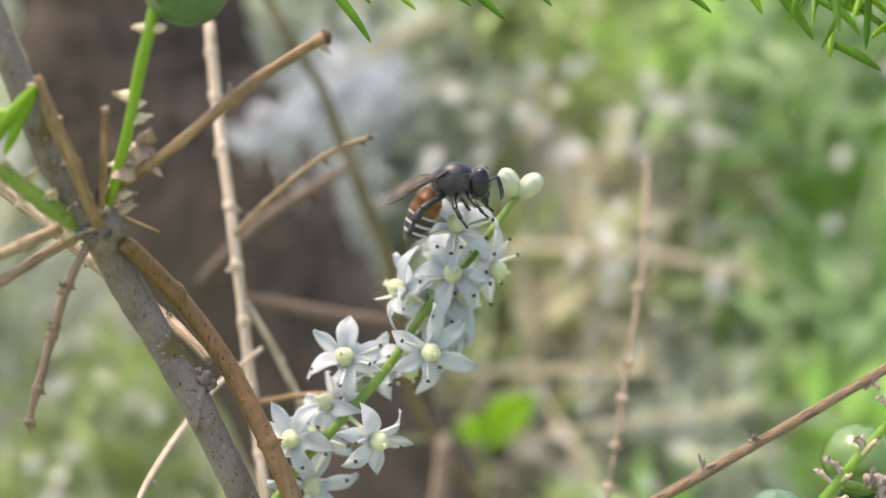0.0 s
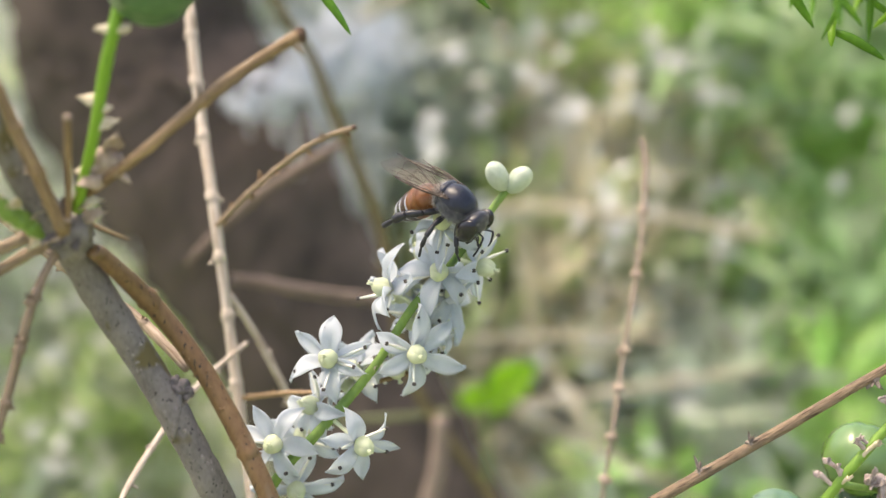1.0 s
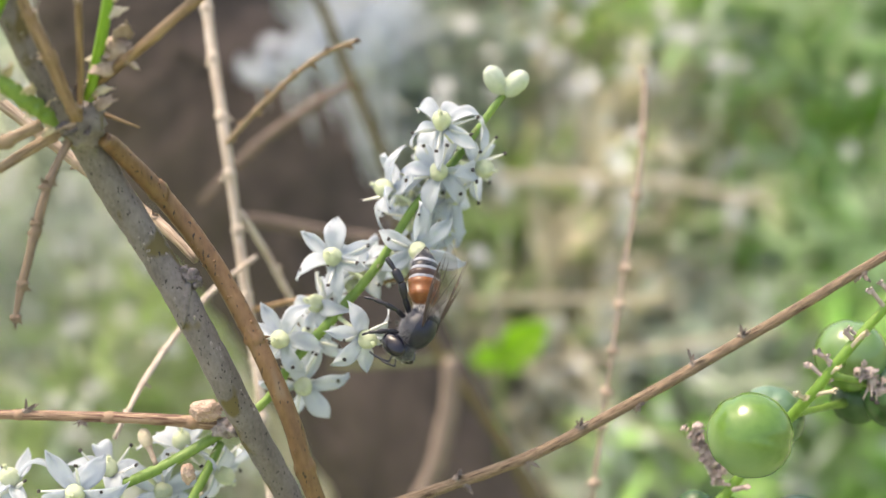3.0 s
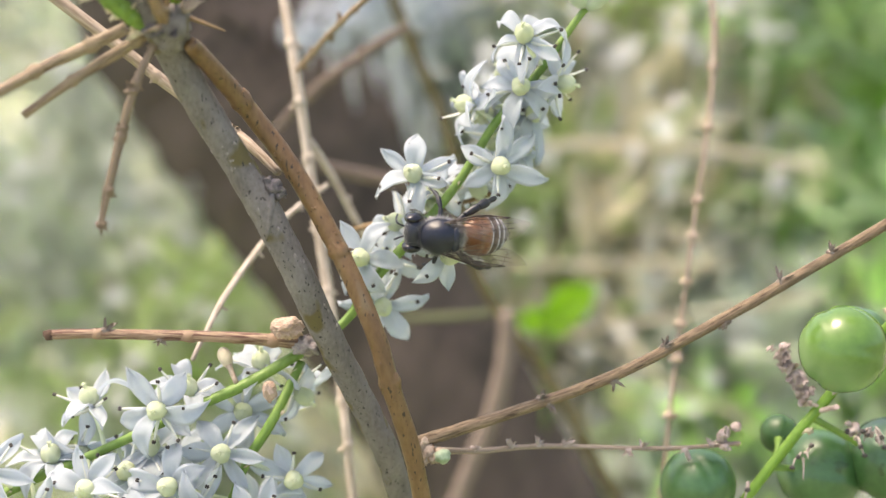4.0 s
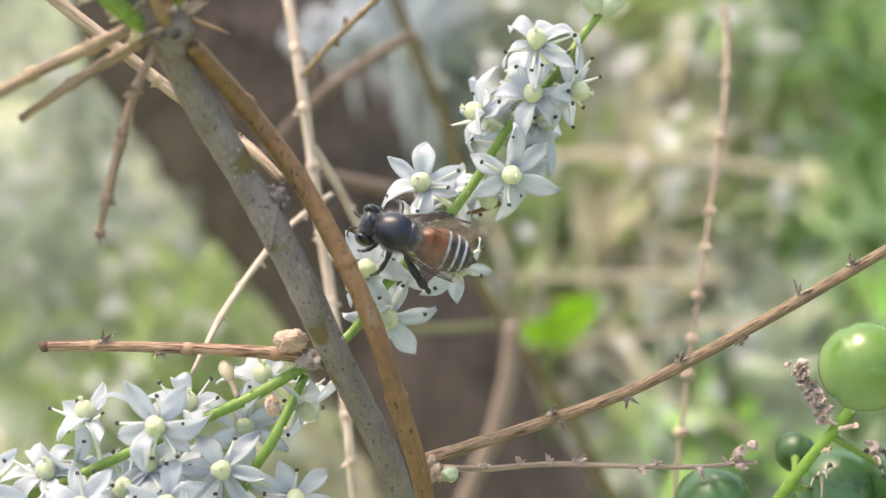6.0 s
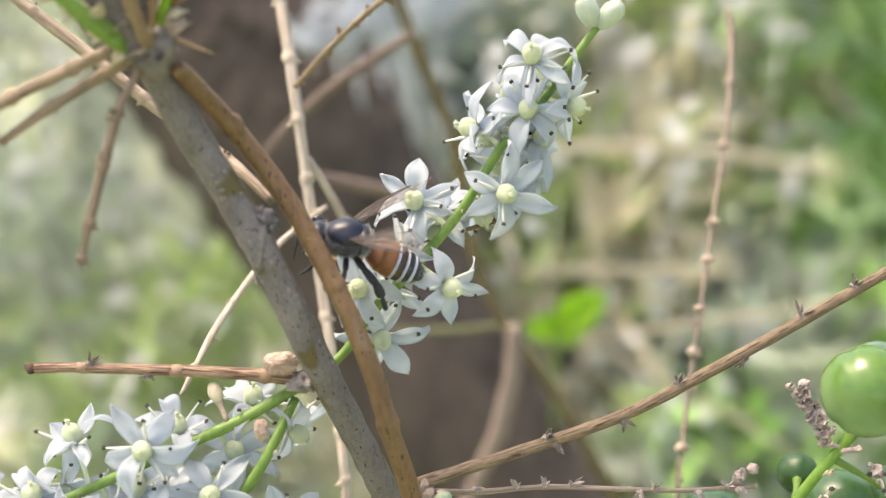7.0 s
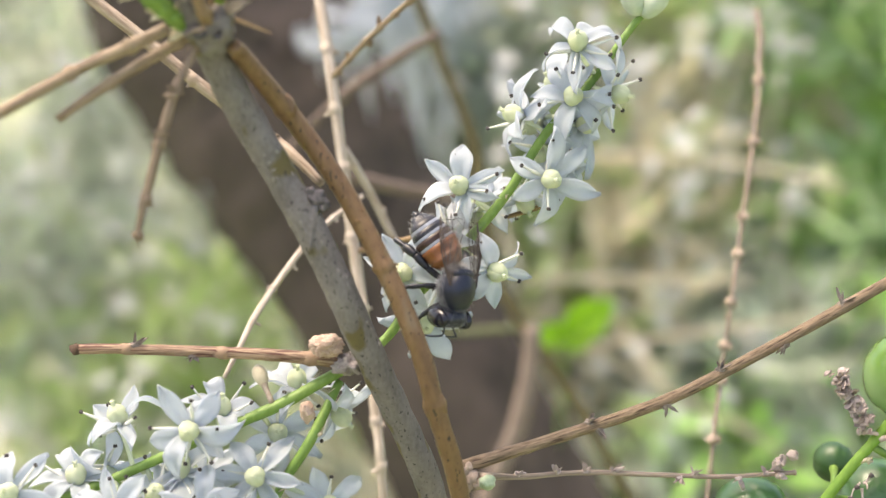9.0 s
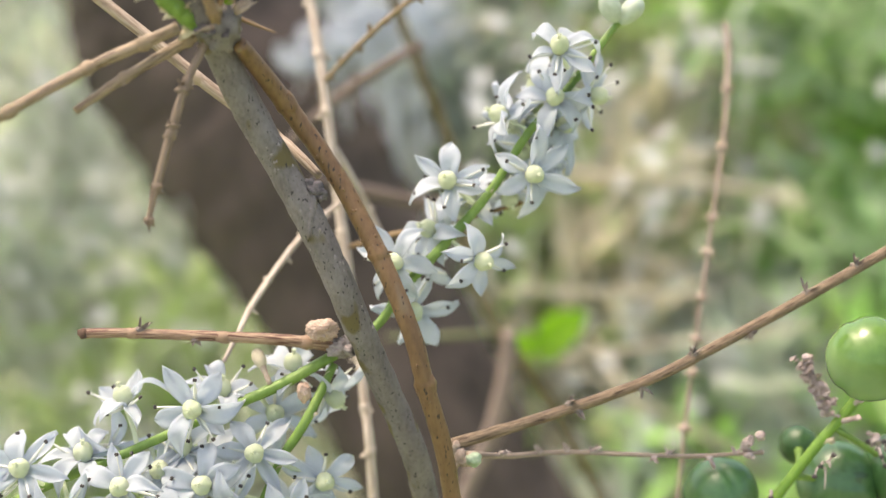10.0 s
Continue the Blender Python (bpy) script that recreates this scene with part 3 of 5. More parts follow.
needles("pale_herbs", spread_clumps(37, 14, (0.03, 0.30), (335, 410), (-0.30, -0.13), (10, 20)), 50, 22, 4.5, BG_PALE, "pale grey-green herbs, blurred, low among dry grass", 27)
needles("green_herbs", spread_clumps(38, 12, (0.05, 0.34), (335, 410), (-0.30, -0.12), (10, 20)), 50, 22, 4.5, BG_GREEN, "blurred bright green herbs low behind the shrub", 28)
needles("dull_herbs", spread_clumps(39, 4, (0.03, 0.13), (350, 420), (-0.09, 0.05), (10, 18)), 45, 22, 4.5, HERB_DEEP, "blurred dull green herbs among dry grass beside the trunk", 29)
needles("dull_herbs", spread_clumps(12, 14, (0.06, 0.5), (370, 620), (0.06, 0.32), (14, 32)), 60, 20, 4.5, BG_DULL, "blurred dull grey-green herbs high behind the shrub", 20)
needles("dull_herbs", spread_clumps(13, 6, (0.28, 0.34), (370, 560), (-0.1, 0.2), (12, 24)), 60, 20, 4.5, BG_DULL, "blurred dull grey-green herbs high behind the shrub", 21)
needles("pale_herbs", spread_clumps(14, 14, (0.03, 0.22), (380, 600), (-0.24, -0.05), (12, 28)), 55, 22, 4.5, BG_PALE, "pale grey-green herbs, blurred, among dry grass", 22)
needles("dry_grass", spread_clumps(5, 85, (-0.10, 0.17), (360, 850), (-0.45, 0.25), (14, 36)), 60, 30, 3.0, BG_DRY, "blurred dry straw-coloured grass among the herbs", 13)
needles("green_herbs", spread_clumps(9, 34, (-0.08, 0.16), (380, 850), (-0.45, 0.25), (12, 30)), 60, 20, 4.0, HERB_DEEP, "blurred dull green herbs among dry grass", 18)


def far_flowers(seed, places, mat, label):
    """Out-of-focus white flowers on the plants behind, each of six tepals."""
    rng = np.random.default_rng(seed)
    verts, faces = [], []
    for x, y, z, r in places:
        if len(faces) % 3 == 0:
            herb_stem(verts, faces, at(x, y, z), rng)
        for _ in range(7):
            c = np.array(at(x, y, z)) + rng.normal(0, r * MM, 3)
            a, b = np.linalg.qr(rng.normal(0, 1, (3, 3)))[0][:2]
            up = np.cross(a, b)
            for k in range(6):
                t = k * math.pi / 3
                d, s = a * math.cos(t) + b * math.sin(t), -a * math.sin(t) + b * math.cos(t)
                n0 = len(verts)
                verts.extend([(c + up * 0.0004).tolist(), (c + d * 0.0014 + s * 0.0006 + up * 0.0005).tolist(), (c + d * 0.0027 + up * 0.0003).tolist(), (c + d * 0.0014 - s * 0.0006 + up * 0.0005).tolist(), (c + d * 0.0012 - up * 0.0001).tolist()])
                faces += [(n0, n0 + 1, n0 + 2), (n0, n0 + 2, n0 + 3), (n0, n0 + 4, n0 + 1), (n0 + 1, n0 + 4, n0 + 2), (n0 + 2, n0 + 4, n0 + 3), (n0 + 3, n0 + 4, n0)]
    mesh = bpy.data.meshes.new("far_flowers")
    mesh.from_pydata(verts, [], faces)
    mesh.materials.append(mat)
    tagged(new("far_flowers", mesh), label, "flowers", kind="stuff")


def ground_cover():
    """Low tufts of herbs all over the soil round the shrub, thinning out with distance."""
    rng = random.Random(61)
    spots = []
    for _ in range(900):
        r, a = 0.15 + 3.2 * rng.random() ** 1.6, rng.uniform(0, 6.283)
        p = PLAN.inverted() @ Vector((r * math.sin(a), 0.3 + r * math.cos(a), rng.uniform(0.01, 0.05))) / MM
        spots.append((p.x, p.y, p.z, rng.uniform(14, 34)))
    return spots


COVER = ground_cover()
needles("low_herbs", COVER[:450], 42, 34, 5.0, BG_PALE, "low pale green herbs covering the soil", 16)
needles("low_herbs", COVER[450:], 42, 34, 5.0, BG_GREEN, "low bright green herbs covering the soil", 17)
needles("pale_herbs", spread_clumps(6, 9, (0.0, 0.26), (350, 700), (-0.45, 0.25), (10, 26)), 50, 20, 4.5, BG_PALE, "pale grey-green herbs, blurred, among bright green ones", 14)
far_flowers(8, [*spread_clumps(21, 55, (-0.50, -0.15), (290, 430), (-0.02, 0.22), (7, 18)), *spread_clumps(27, 34, (-0.02, 0.22), (320, 430), (-0.26, 0.14), (1.5, 2.5)), *spread_clumps(26, 36, (-0.50, -0.10), (290, 430), (-0.36, 0.0), (7, 16)), *spread_clumps(24, 36, (0.0, 0.45), (300, 480), (-0.36, 0.22), (8, 20)), *spread_clumps(23, 30, (-0.02, 0.18), (280, 420), (-0.30, 0.16), (6, 14))], FAR_TEPAL, "white out-of-focus flowers on plants behind")
far_flowers(10, spread_clumps(29, 9, (-0.10, -0.02), (335, 420), (0.0, 0.11), (5, 11)), FAR_TEPAL, "white out-of-focus flowers beside the trunk")
far_flowers(9, [*spread_clumps(22, 46, (-0.118, -0.045), (335, 380), (0.072, 0.134), (4, 8)), *spread_clumps(28, 22, (-0.08, -0.045), (335, 370), (0.10, 0.134), (3, 6))], TEPAL, "dense cluster of white blurred flowers beside the trunk")
far_flowers(19, [(-37.5, 263, 22.1, 1.6), (-33.1, 263, 23.0, 2.2), (-28.8, 263, 23.5, 2.2), (-26.1, 263, 27.9, 2.4), (-21.1, 263, 30.6, 3.0), (-15.7, 263, 32.3, 3.0), (-13.5, 263, 27.4, 3.0), (-20.1, 263, 25.7, 3.0), (-33.1, 263, 23.0, 2.2), (-28.8, 263, 23.5, 2.2), (-26.1, 263, 27.9, 2.4), (-21.1, 263, 30.6, 3.0), (-15.7, 263, 32.3, 3.0), (-13.5, 263, 27.4, 3.0), (-20.1, 263, 25.7, 3.0)], TEPAL, "white blurred flowers hanging before the trunk")

# ---- the woody things behind ----
TRUNK_ROWS = [(-68.5, 295, 77.9, 22.62), (-67.3, 295, 58.6, 24.09), (-66.2, 295, 41.4, 25.06), (-62.8, 295, 29.3, 25.19), (-55.7, 295, 19.4, 25.19), (-51.6, 295, 11.8, 25.19), (-43.4, 295, -0.8, 24.33), (-34.3, 295, -15.7, 22.5), (-21.3, 295, -39.8, 20.78), (-4.7, 295, -69.8, 20.17), (9.1, 295, -95.7, 20.17)]
trunk = stalk("leaning_trunk", to_ground(TRUNK_ROWS, (0.05, 0.05), 1.15), TRUNK, "dark brown leaning trunk of a small tree, blurred", "trunk", sides=28, rough=0.12)
rng = random.Random(71)
trunk_line = spline(laid(TRUNK_ROWS), 8)
for n in range(26):
    first, span, a = rng.randrange(0, len(trunk_line) - 9), rng.randrange(5, 9), rng.uniform(-1.3, 1.3)
    ridge = []
    for k in range(first, first + span):
        row = trunk_line[k]
        out = way(math.sin(a), -math.cos(a), 0.3 * math.sin(a))
        s = (k - first) / (span - 1)
        ridge.append((*(Vector(row[:3]) + out * row[3] * 0.93), (0.6 + 2.2 * math.sin(math.pi * s)) * MM))
    bm = bmesh.new()
    tube(bm, ridge, 8, 3, 0.35, seed=n)
    part("bark_ridge", bm, TRUNK, trunk)
stalk("bare_twig", to_ground([(-25.4, 178, 37, 0.59), (-19.5, 178, 26.6, 0.59), (-16.3, 180, 21.7, 0.67), (-13.7, 180, 15, 0.75), (-10.7, 180, 7.5, 0.75), (-7.1, 181, -2.2, 0.75), (-3.9, 181, -19.9, 0.68), (6.3, 182, -35.9, 0.68), (13.8, 184, -50, 0.69)]), OLIVE_TWIG, "thin brown bare twig behind the flowers", "twig", 22, 1.5, seed=31)
stalk("dry_stick", to_ground([(0.1, 178, -24.9, 0.96), (-0.2, 179, -30.9, 1.26), (-2, 180, -38.4, 1.27), (-4.7, 181, -44.6, 1.2), (-7.1, 182, -50.8, 1.21)]), PINK_STICK, "pale pinkish dry stick standing in the herbs", "stick", rough=0.2, seed=32)
stalk("dry_twig", [(-23.5, 160, -5.6, 0.5), (-19.1, 162, -6.6, 0.72), (-13.9, 165, -7.8, 0.74), (-6.5, 168, -9, 0.64)], PINKISH, "pinkish brown dry stem across the trunk", "stem", rough=0.2, seed=33)
stalk("dry_twig", [(-28.8, 160, -3.9, 0.39), (-22.5, 158, 2, 0.6), (-15.8, 156, 6.5, 0.64), (-10.5, 155, 9.4, 0.48)], PINKISH, "brown dry stem slanting before the trunk", "stem", rough=0.2, seed=34)
stalk("grass_stem", [(9.4, 300, 0.6, 0.7), (26.9, 300, 0.1, 0.95), (45.5, 300, -1.4, 0.95), (62.9, 300, -4.6, 0.8), (70.4, 300, -6.6, 0.5)], GRASS_STEM, "thin straw-coloured grass stem, blurred", "grass stem", seed=35)
stalk("grass_stem", [(1.7, 260, -23.6, 0.5), (24.2, 270, -24.2, 0.65), (47.1, 280, -25.6, 0.5)], GRASS_STEM, "thin straw-coloured grass stem, blurred", "grass stem", seed=36)
stalk("grass_stem", [(10.3, 260, -36.5, 0.5), (35.4, 270, -34.6, 0.65), (66.8, 280, -31.7, 0.5)], GRASS_STEM, "thin straw-coloured grass stem, blurred", "grass stem", seed=37)
stalk("grass_stem", [(-25.2, 330, 42.8, 0.68), (-11.5, 330, 50.1, 0.91), (2.2, 330, 56.9, 0.79)], GRASS_STEM, "thin straw-coloured grass stem, blurred", "grass stem", seed=39)
stalk("grass_stem", [(3.5, 260, -32.2, 0.54), (21.9, 265, -41.7, 0.64), (42.1, 270, -52.6, 0.56), (56.3, 275, -61.6, 0.47)], GRASS_STEM, "thin straw-coloured grass stem, blurred", "grass stem", seed=40)
stalk("herb_stem", [(-16.2, 184, -26.2, 0.38), (-6.3, 186, -26.2, 0.5), (2.1, 188, -25.5, 0.39)], HERB_STEM, "thin dull green herb stem, blurred", "herb stem", seed=38)


def broad_leaf(parent, foot, tip, width, mat, name="leaf"):
    """A pointed leaf blade with a folded midrib, 0.25 mm thick."""
    along = tip - foot
    length = along.length
    x = along.normalized()
    y = way(0, -1, 0).cross(x).normalized()
    z = x.cross(y)
    bm = bmesh.new()
    n, w = 10, 6
    grid = {}
    for layer in (0, 1):
        for i in range(n + 1):
            s = i / n
            half = width * 0.5 * (math.sin(math.pi * s ** 0.8) ** 0.9 + 0.04)
            for j in range(w + 1):
                u = j / w * 2 - 1
                grid[layer, i, j] = bm.verts.new(foot + x * length * s + y * u * half + z * (0.18 * abs(u) * width + 0.1 * length * math.sin(2.6 * s) - layer * 0.00025))
    for i in range(n):
        for j in range(w):
            bm.faces.new([grid[0, i, j], grid[0, i + 1, j], grid[0, i + 1, j + 1], grid[0, i, j + 1]])
            bm.faces.new([grid[1, i, j], grid[1, i, j + 1], grid[1, i + 1, j + 1], grid[1, i + 1, j]])
    for i in range(n):
        bm.faces.new([grid[0, i, 0], grid[1, i, 0], grid[1, i + 1, 0], grid[0, i + 1, 0]])
        bm.faces.new([grid[0, i, w], grid[0, i + 1, w], grid[1, i + 1, w], grid[1, i, w]])
    part(name, bm, mat, parent)


def leafy_herb():
    foot = at(8, 250, -40)
    ob = thing("leafy_herb", (foot.x, foot.y, 0), "bright green leafy herb behind the flowers, blurred", "herb")
    bm = bmesh.new()
    tube(bm, [(foot.x, foot.y, -0.003, 0.0012), (*(foot + Vector((0.002, 0.1, -0.15))), 0.0006), (*at(8, 250, -33), 0.0004)], 8, 5)
    part("stem", bm, GREEN_STEM, ob)
    for a, b, w in (((8, 250, -33), (17, 249, -26.5), 7), ((8, 250, -33), (2, 249, -33), 5), ((8, 250, -34), (13, 249, -34), 4)):
        broad_leaf(ob, at(*a), at(*b), w * MM, HERB_LEAF)


leafy_herb()

# ---- the shrub's stems and twigs ----
GREY = to_ground([(-29, 83, 17.6, 0.93), (-26.6, 84, 11.5, 0.94), (-24.4, 86, 5.4, 0.99), (-22.6, 88, 1.5, 1.05), (-22.1, 90, -0.2, 1.08), (-20.6, 92, -3.7, 1.08), (-18.6, 93.4, -7.5, 1.08), (-16.6, 93.8, -11.3, 1.07), (-14.9, 94.8, -15.2, 1.06), (-13.3, 96.8, -19.4, 1.05), (-11.6, 99.4, -23.8, 1.02), (-9.9, 102, -28.4, 1), (-9.1, 104.5, -32.2, 1)], (0.03, 0.0))
grey_branch = stalk("grey_branch", GREY, BARK_GREY, "thick grey woody shrub branch with brown patches, knot and gall", "branch", sides=18, rough=0.10, seed=41)
BROWN = to_ground([(-20.7, 88.3, 0.4, 0.47), (-20.3, 89.8, -0.2, 0.6), (-17.9, 93.3, -3.6, 0.68), (-15.2, 94.1, -7.5, 0.67), (-13.1, 94.2, -11.3, 0.67), (-11.2, 94, -15.2, 0.67), (-9.7, 94.2, -19.1, 0.67), (-8.7, 94.9, -23.1, 0.67), (-7.6, 96.5, -27.3, 0.66), (-7, 98, -31.2, 0.66)], (0.02, -0.01))
brown_branch = stalk("brown_branch", BROWN, BARK_BROWN, "smooth orange-brown shrub branch with dark specks", "branch", 11, 0.6, BARK_BROWN, sides=16, rough=0.06, seed=42)
stalk("straw_stalk", to_ground([(-21.3, 124, 20.6, 0.46), (-20.2, 122, 12.2, 0.49), (-18.4, 119, 2, 0.47), (-17.1, 118, -7.8, 0.47), (-16, 117, -15.5, 0.47), (-15.4, 116, -19.2, 0.43), (-14.9, 115, -22.9, 0.39)]), STRAW, "pale straw-coloured dry stalk with bracts at its nodes", "stalk", 5.0, 0.8, STRAW, ridges=0.06, bulge=1.24, rough=0.15, seed=43)
stalk("brown_twig", [(-20.9, 87, 3.8, 0.3), (-17, 85, 6.2, 0.35), (-12.5, 85, 9.9, 0.38), (-10.1, 86, 11.8, 0.35), (-7.4, 86, 13.4, 0.38)], STRAW_BROWN, "stout tan twig with a dark broken end", "twig", 6.5, 0.9, HUSK, end=TIP_DARK, seed=44)
stalk("thin_twig", [(-18.1, 118.5, 1.3, 0.21), (-15.1, 116, 3.9, 0.24), (-11.4, 113, 6.6, 0.24), (-8.5, 111, 8.2, 0.22), (-5.9, 110, 9, 0.2)], TAN, "thin knobbly dry twig with a ragged end", "twig", 1.4, 0.75, STRAW_BROWN, end=TIP_DARK, bulge=1.3, rough=0.2, seed=45)
stalk("dry_stalk_piece", [(-17.2, 119, -4.6, 0.27), (-15.2, 121, -8.5, 0.33), (-13.3, 122, -12.6, 0.34), (-12.2, 123, -15.5, 0.3)], STRAW, "short dry beige stalk beside the straw stalk", "stalk", 4.0, 0.6, STRAW, seed=46)
stalk("thin_twig", [(-15.7, 118, -8.6, 0.2), (-18.6, 113, -11.2, 0.25), (-20.5, 110, -13.8, 0.26), (-22.5, 106, -17.3, 0.26), (-23.3, 103, -19.6, 0.21), (-24.2, 102, -21.6, 0.16)], STRAW, "thin straw-coloured side twig with small nodes", "twig", 2.6, 0.6, STRAW, seed=47)
CUT_TWIG = list(reversed([(-33.9, 99, -19.2, 0.37), (-30.3, 99, -19.2, 0.37), (-22.6, 99, -19.5, 0.41), (-18.3, 99, -19.8, 0.45), (-14.3, 99.5, -20.3, 0.58)]))
cut_twig = stalk("cut_twig", CUT_TWIG, REDDISH, "reddish tan cut twig growing from the grey stem", "twig", 6.5, 0.3, REDDISH, ridges=0.05, rough=0.14, bulge=1.2, end=TIP_DARK, seed=48)
stalk("side_twig", list(reversed([(-36.6, 83, -5.8, 0.33), (-33.1, 84, -3.6, 0.36), (-30, 86, -1.4, 0.37), (-27.6, 87, -0.1, 0.39), (-24.4, 87, 1.3, 0.41)])), TAN, "stout straw-coloured side twig with swollen nodes", "twig", 4.6, 0.6, HUSK, rough=0.16, bulge=1.3, ridges=0.05, seed=49)
stalk("side_twig", list(reversed([(-30.8, 86, -4.1, 0.24), (-28.4, 87, -2.2, 0.33), (-25.8, 88, -0.4, 0.36), (-22.1, 88, 1.8, 0.39)])), TAN, "brown tapering side twig", "twig", 4.5, 0.6, HUSK, rough=0.16, bulge=1.25, seed=50)
HANGING_TWIG = [(-22.4, 88.5, 1.5, 0.24), (-23.9, 87, -2.2, 0.27), (-25.1, 87, -6.1, 0.3), (-25.9, 87, -8.9, 0.27), (-26.4, 87, -11.1, 0.18)]
hanging_twig = stalk("hanging_twig", HANGING_TWIG, TWIG_GREY, "thin drooping dry twig with a ragged tip", "twig", 2.8, 0.5, TWIG_GREY, end=TIP_DARK, bulge=1.25, rough=0.18, seed=51)
stalk("thorn", [(-20.8, 88, 2.1, 0.18), (-18.3, 88, 1.1, 0.05)], STRAW_BROWN, "small dry thorn on the stem node", "thorn", seed=52)
stalk("upright_twig", [(-21.9, 87, 1.3, 0.21), (-20.9, 84, 4.9, 0.2), (-19.8, 80, 8.2, 0.19)], STRAW_BROWN, "thin upright brown twig with a flat head", "twig", end=HUSK, seed=53)
stalk("dry_stalk", [(-21.8, 86, 1.5, 0.35), (-22.8, 84, 5.3, 0.43), (-23.7, 83, 7.8, 0.4), (-24.4, 82, 10.4, 0.25)], STRAW_BROWN, "tan dry stalk rising from the node", "stalk", 2.4, 0.7, HUSK, ridges=0.05, seed=54)
stalk("pale_stalk", list(reversed([(-35.3, 97, 7.6, 0.42), (-33, 97, 5.6, 0.42), (-28.6, 97, 2.1, 0.42), (-24.3, 97, -1.4, 0.42), (-20, 97, -4.6, 0.4), (-18.1, 96, -6.1, 0.35), (-16.2, 95, -7.9, 0.28)])), STRAW_TAN, "pale fluted stalk passing behind the grey stem", "stalk", 9.0, 0.6, STRAW_TAN, ridges=0.07, seed=55)
stalk("bristly_shoot", list(reversed([(-28.3, 81, 6.2, 0.36), (-27.3, 82, 5.3, 0.4), (-25.9, 84, 3.9, 0.5), (-24.4, 86, 2.4, 0.55), (-22.9, 88, 1.2, 0.43)])), GREEN_STEM, "thick green shoot with cream bracts", "shoot", 0.6, 1.3, BUD_CREAM, seed=56)
stalk("thin_twig", [(-15.8, 117, -13.1, 0.24), (-11.6, 112, -12, 0.23), (-7.6, 107, -11.2, 0.18), (-3.6, 106, -10.2, 0.18), (-1, 105, -9.4, 0.16)], STRAW_BROWN, "thin dry twig crossing behind the flower spike", "twig", 3.2, 0.5, STRAW_BROWN, end=TIP_DARK, seed=57)
THORNY_TWIG = [(-7.3, 98.6, -27.4, 0.45), (-0.1, 101, -25.6, 0.43), (7.1, 101, -23.1, 0.42), (13.5, 102, -20.1, 0.42), (19.5, 102, -16.8, 0.42), (26.9, 102, -12.6, 0.39), (33, 101.5, -8.9, 0.35), (38.3, 101, -5.8, 0.31)]
thorny_twig = stalk("thorny_twig", THORNY_TWIG, FUZZY_TWIG, "long tan fluted twig with small dark thorns", "twig", ridges=0.06, rough=0.14, seed=58)
LOW_TWIG = [(-6.9, 98.8, -28.0, 0.3), (-3, 102, -28.7, 0.22), (1.6, 103, -28.6, 0.2), (7.5, 103, -28.8, 0.18), (11.7, 103, -28.9, 0.17), (16.4, 103, -28.6, 0.17)]
low_twig = stalk("low_twig", LOW_TWIG, STRAW_DULL, "thin pale twig with husks at its nodes", "twig", rough=0.25, end=HUSK, seed=59)
TALL_STALK = to_ground([(20.3, 137, 9, 0.28), (20.4, 136, 6.1, 0.33), (19.3, 132, -1.8, 0.24), (17.3, 128, -10.8, 0.21), (15.8, 125, -18.2, 0.19), (14.8, 124, -23.9, 0.19), (13.7, 122, -30.2, 0.19), (12.9, 121, -36, 0.19)])
tall_stalk = stalk("tall_dry_stalk", TALL_STALK, STRAW_DULL, "tall thin dry stalk with pale nodes", "stalk", 4.6, 0.5, STRAW_DULL, bulge=1.25, rough=0.2, seed=60)


def tufts(ob, line, rows, size, mat, seed, pad=0.0):
    """The ragged bracts at a twig's nodes; rows: x, y, z in plan and the way they point, up (1) or down (-1); pad: a swelling under them."""
    rng = random.Random(seed)
    line = spline(laid(line), 12)
    for n, (x, y, z, side) in enumerate(rows):
        row = min(line, key=lambda q: (Vector(q[:3]) - at(x, y, z)).length)
        spot = Vector(row[:3]) + way(0, -0.3, side).normalized() * row[3] * 0.75
        bm = bmesh.new()
        swell = max(pad, 0.26 * size)
        blob(bm, spot, (swell * 1.3 * MM, swell * MM, swell * MM), None, 0.6, detail=3, seed=n * 1.7 + seed)
        node = part("node", bm, mat, ob)
        for k in range(4):
            out = way(rng.uniform(-0.8, 0.8), rng.uniform(-0.8, 0.2), side * rng.uniform(0.3, 1.1))
            bm = bmesh.new()
            scale_leaf(bm, spot + out.normalized() * 0.15 * MM, out, size * rng.uniform(0.5, 1.1) * MM, size * rng.uniform(0.12, 0.22) * MM)
            part("bract", bm, mat, node)


def twig_end(name, spot, seed):
    """A tuft of tiny pale withered flowers at the tip of the low twig."""
    rng = random.Random(seed)
    for n in range(8):
        bm = bmesh.new()
        p = at(*spot) + way(rng.uniform(-1.6, 0.5), rng.uniform(-0.3, 0.3), rng.uniform(-0.3, 0.6)) * MM
        blob(bm, p, tuple(rng.uniform(0.22, 0.4) * MM for _ in range(3)), None, 0.6, detail=3, seed=n * 2.0)
        scale_leaf(bm, p, way(rng.uniform(-1, 1), -0.4, rng.uniform(-0.4, 1)), 0.6 * MM, 0.22 * MM)
        part("withered_flower", bm, HUSK_PINK, name)


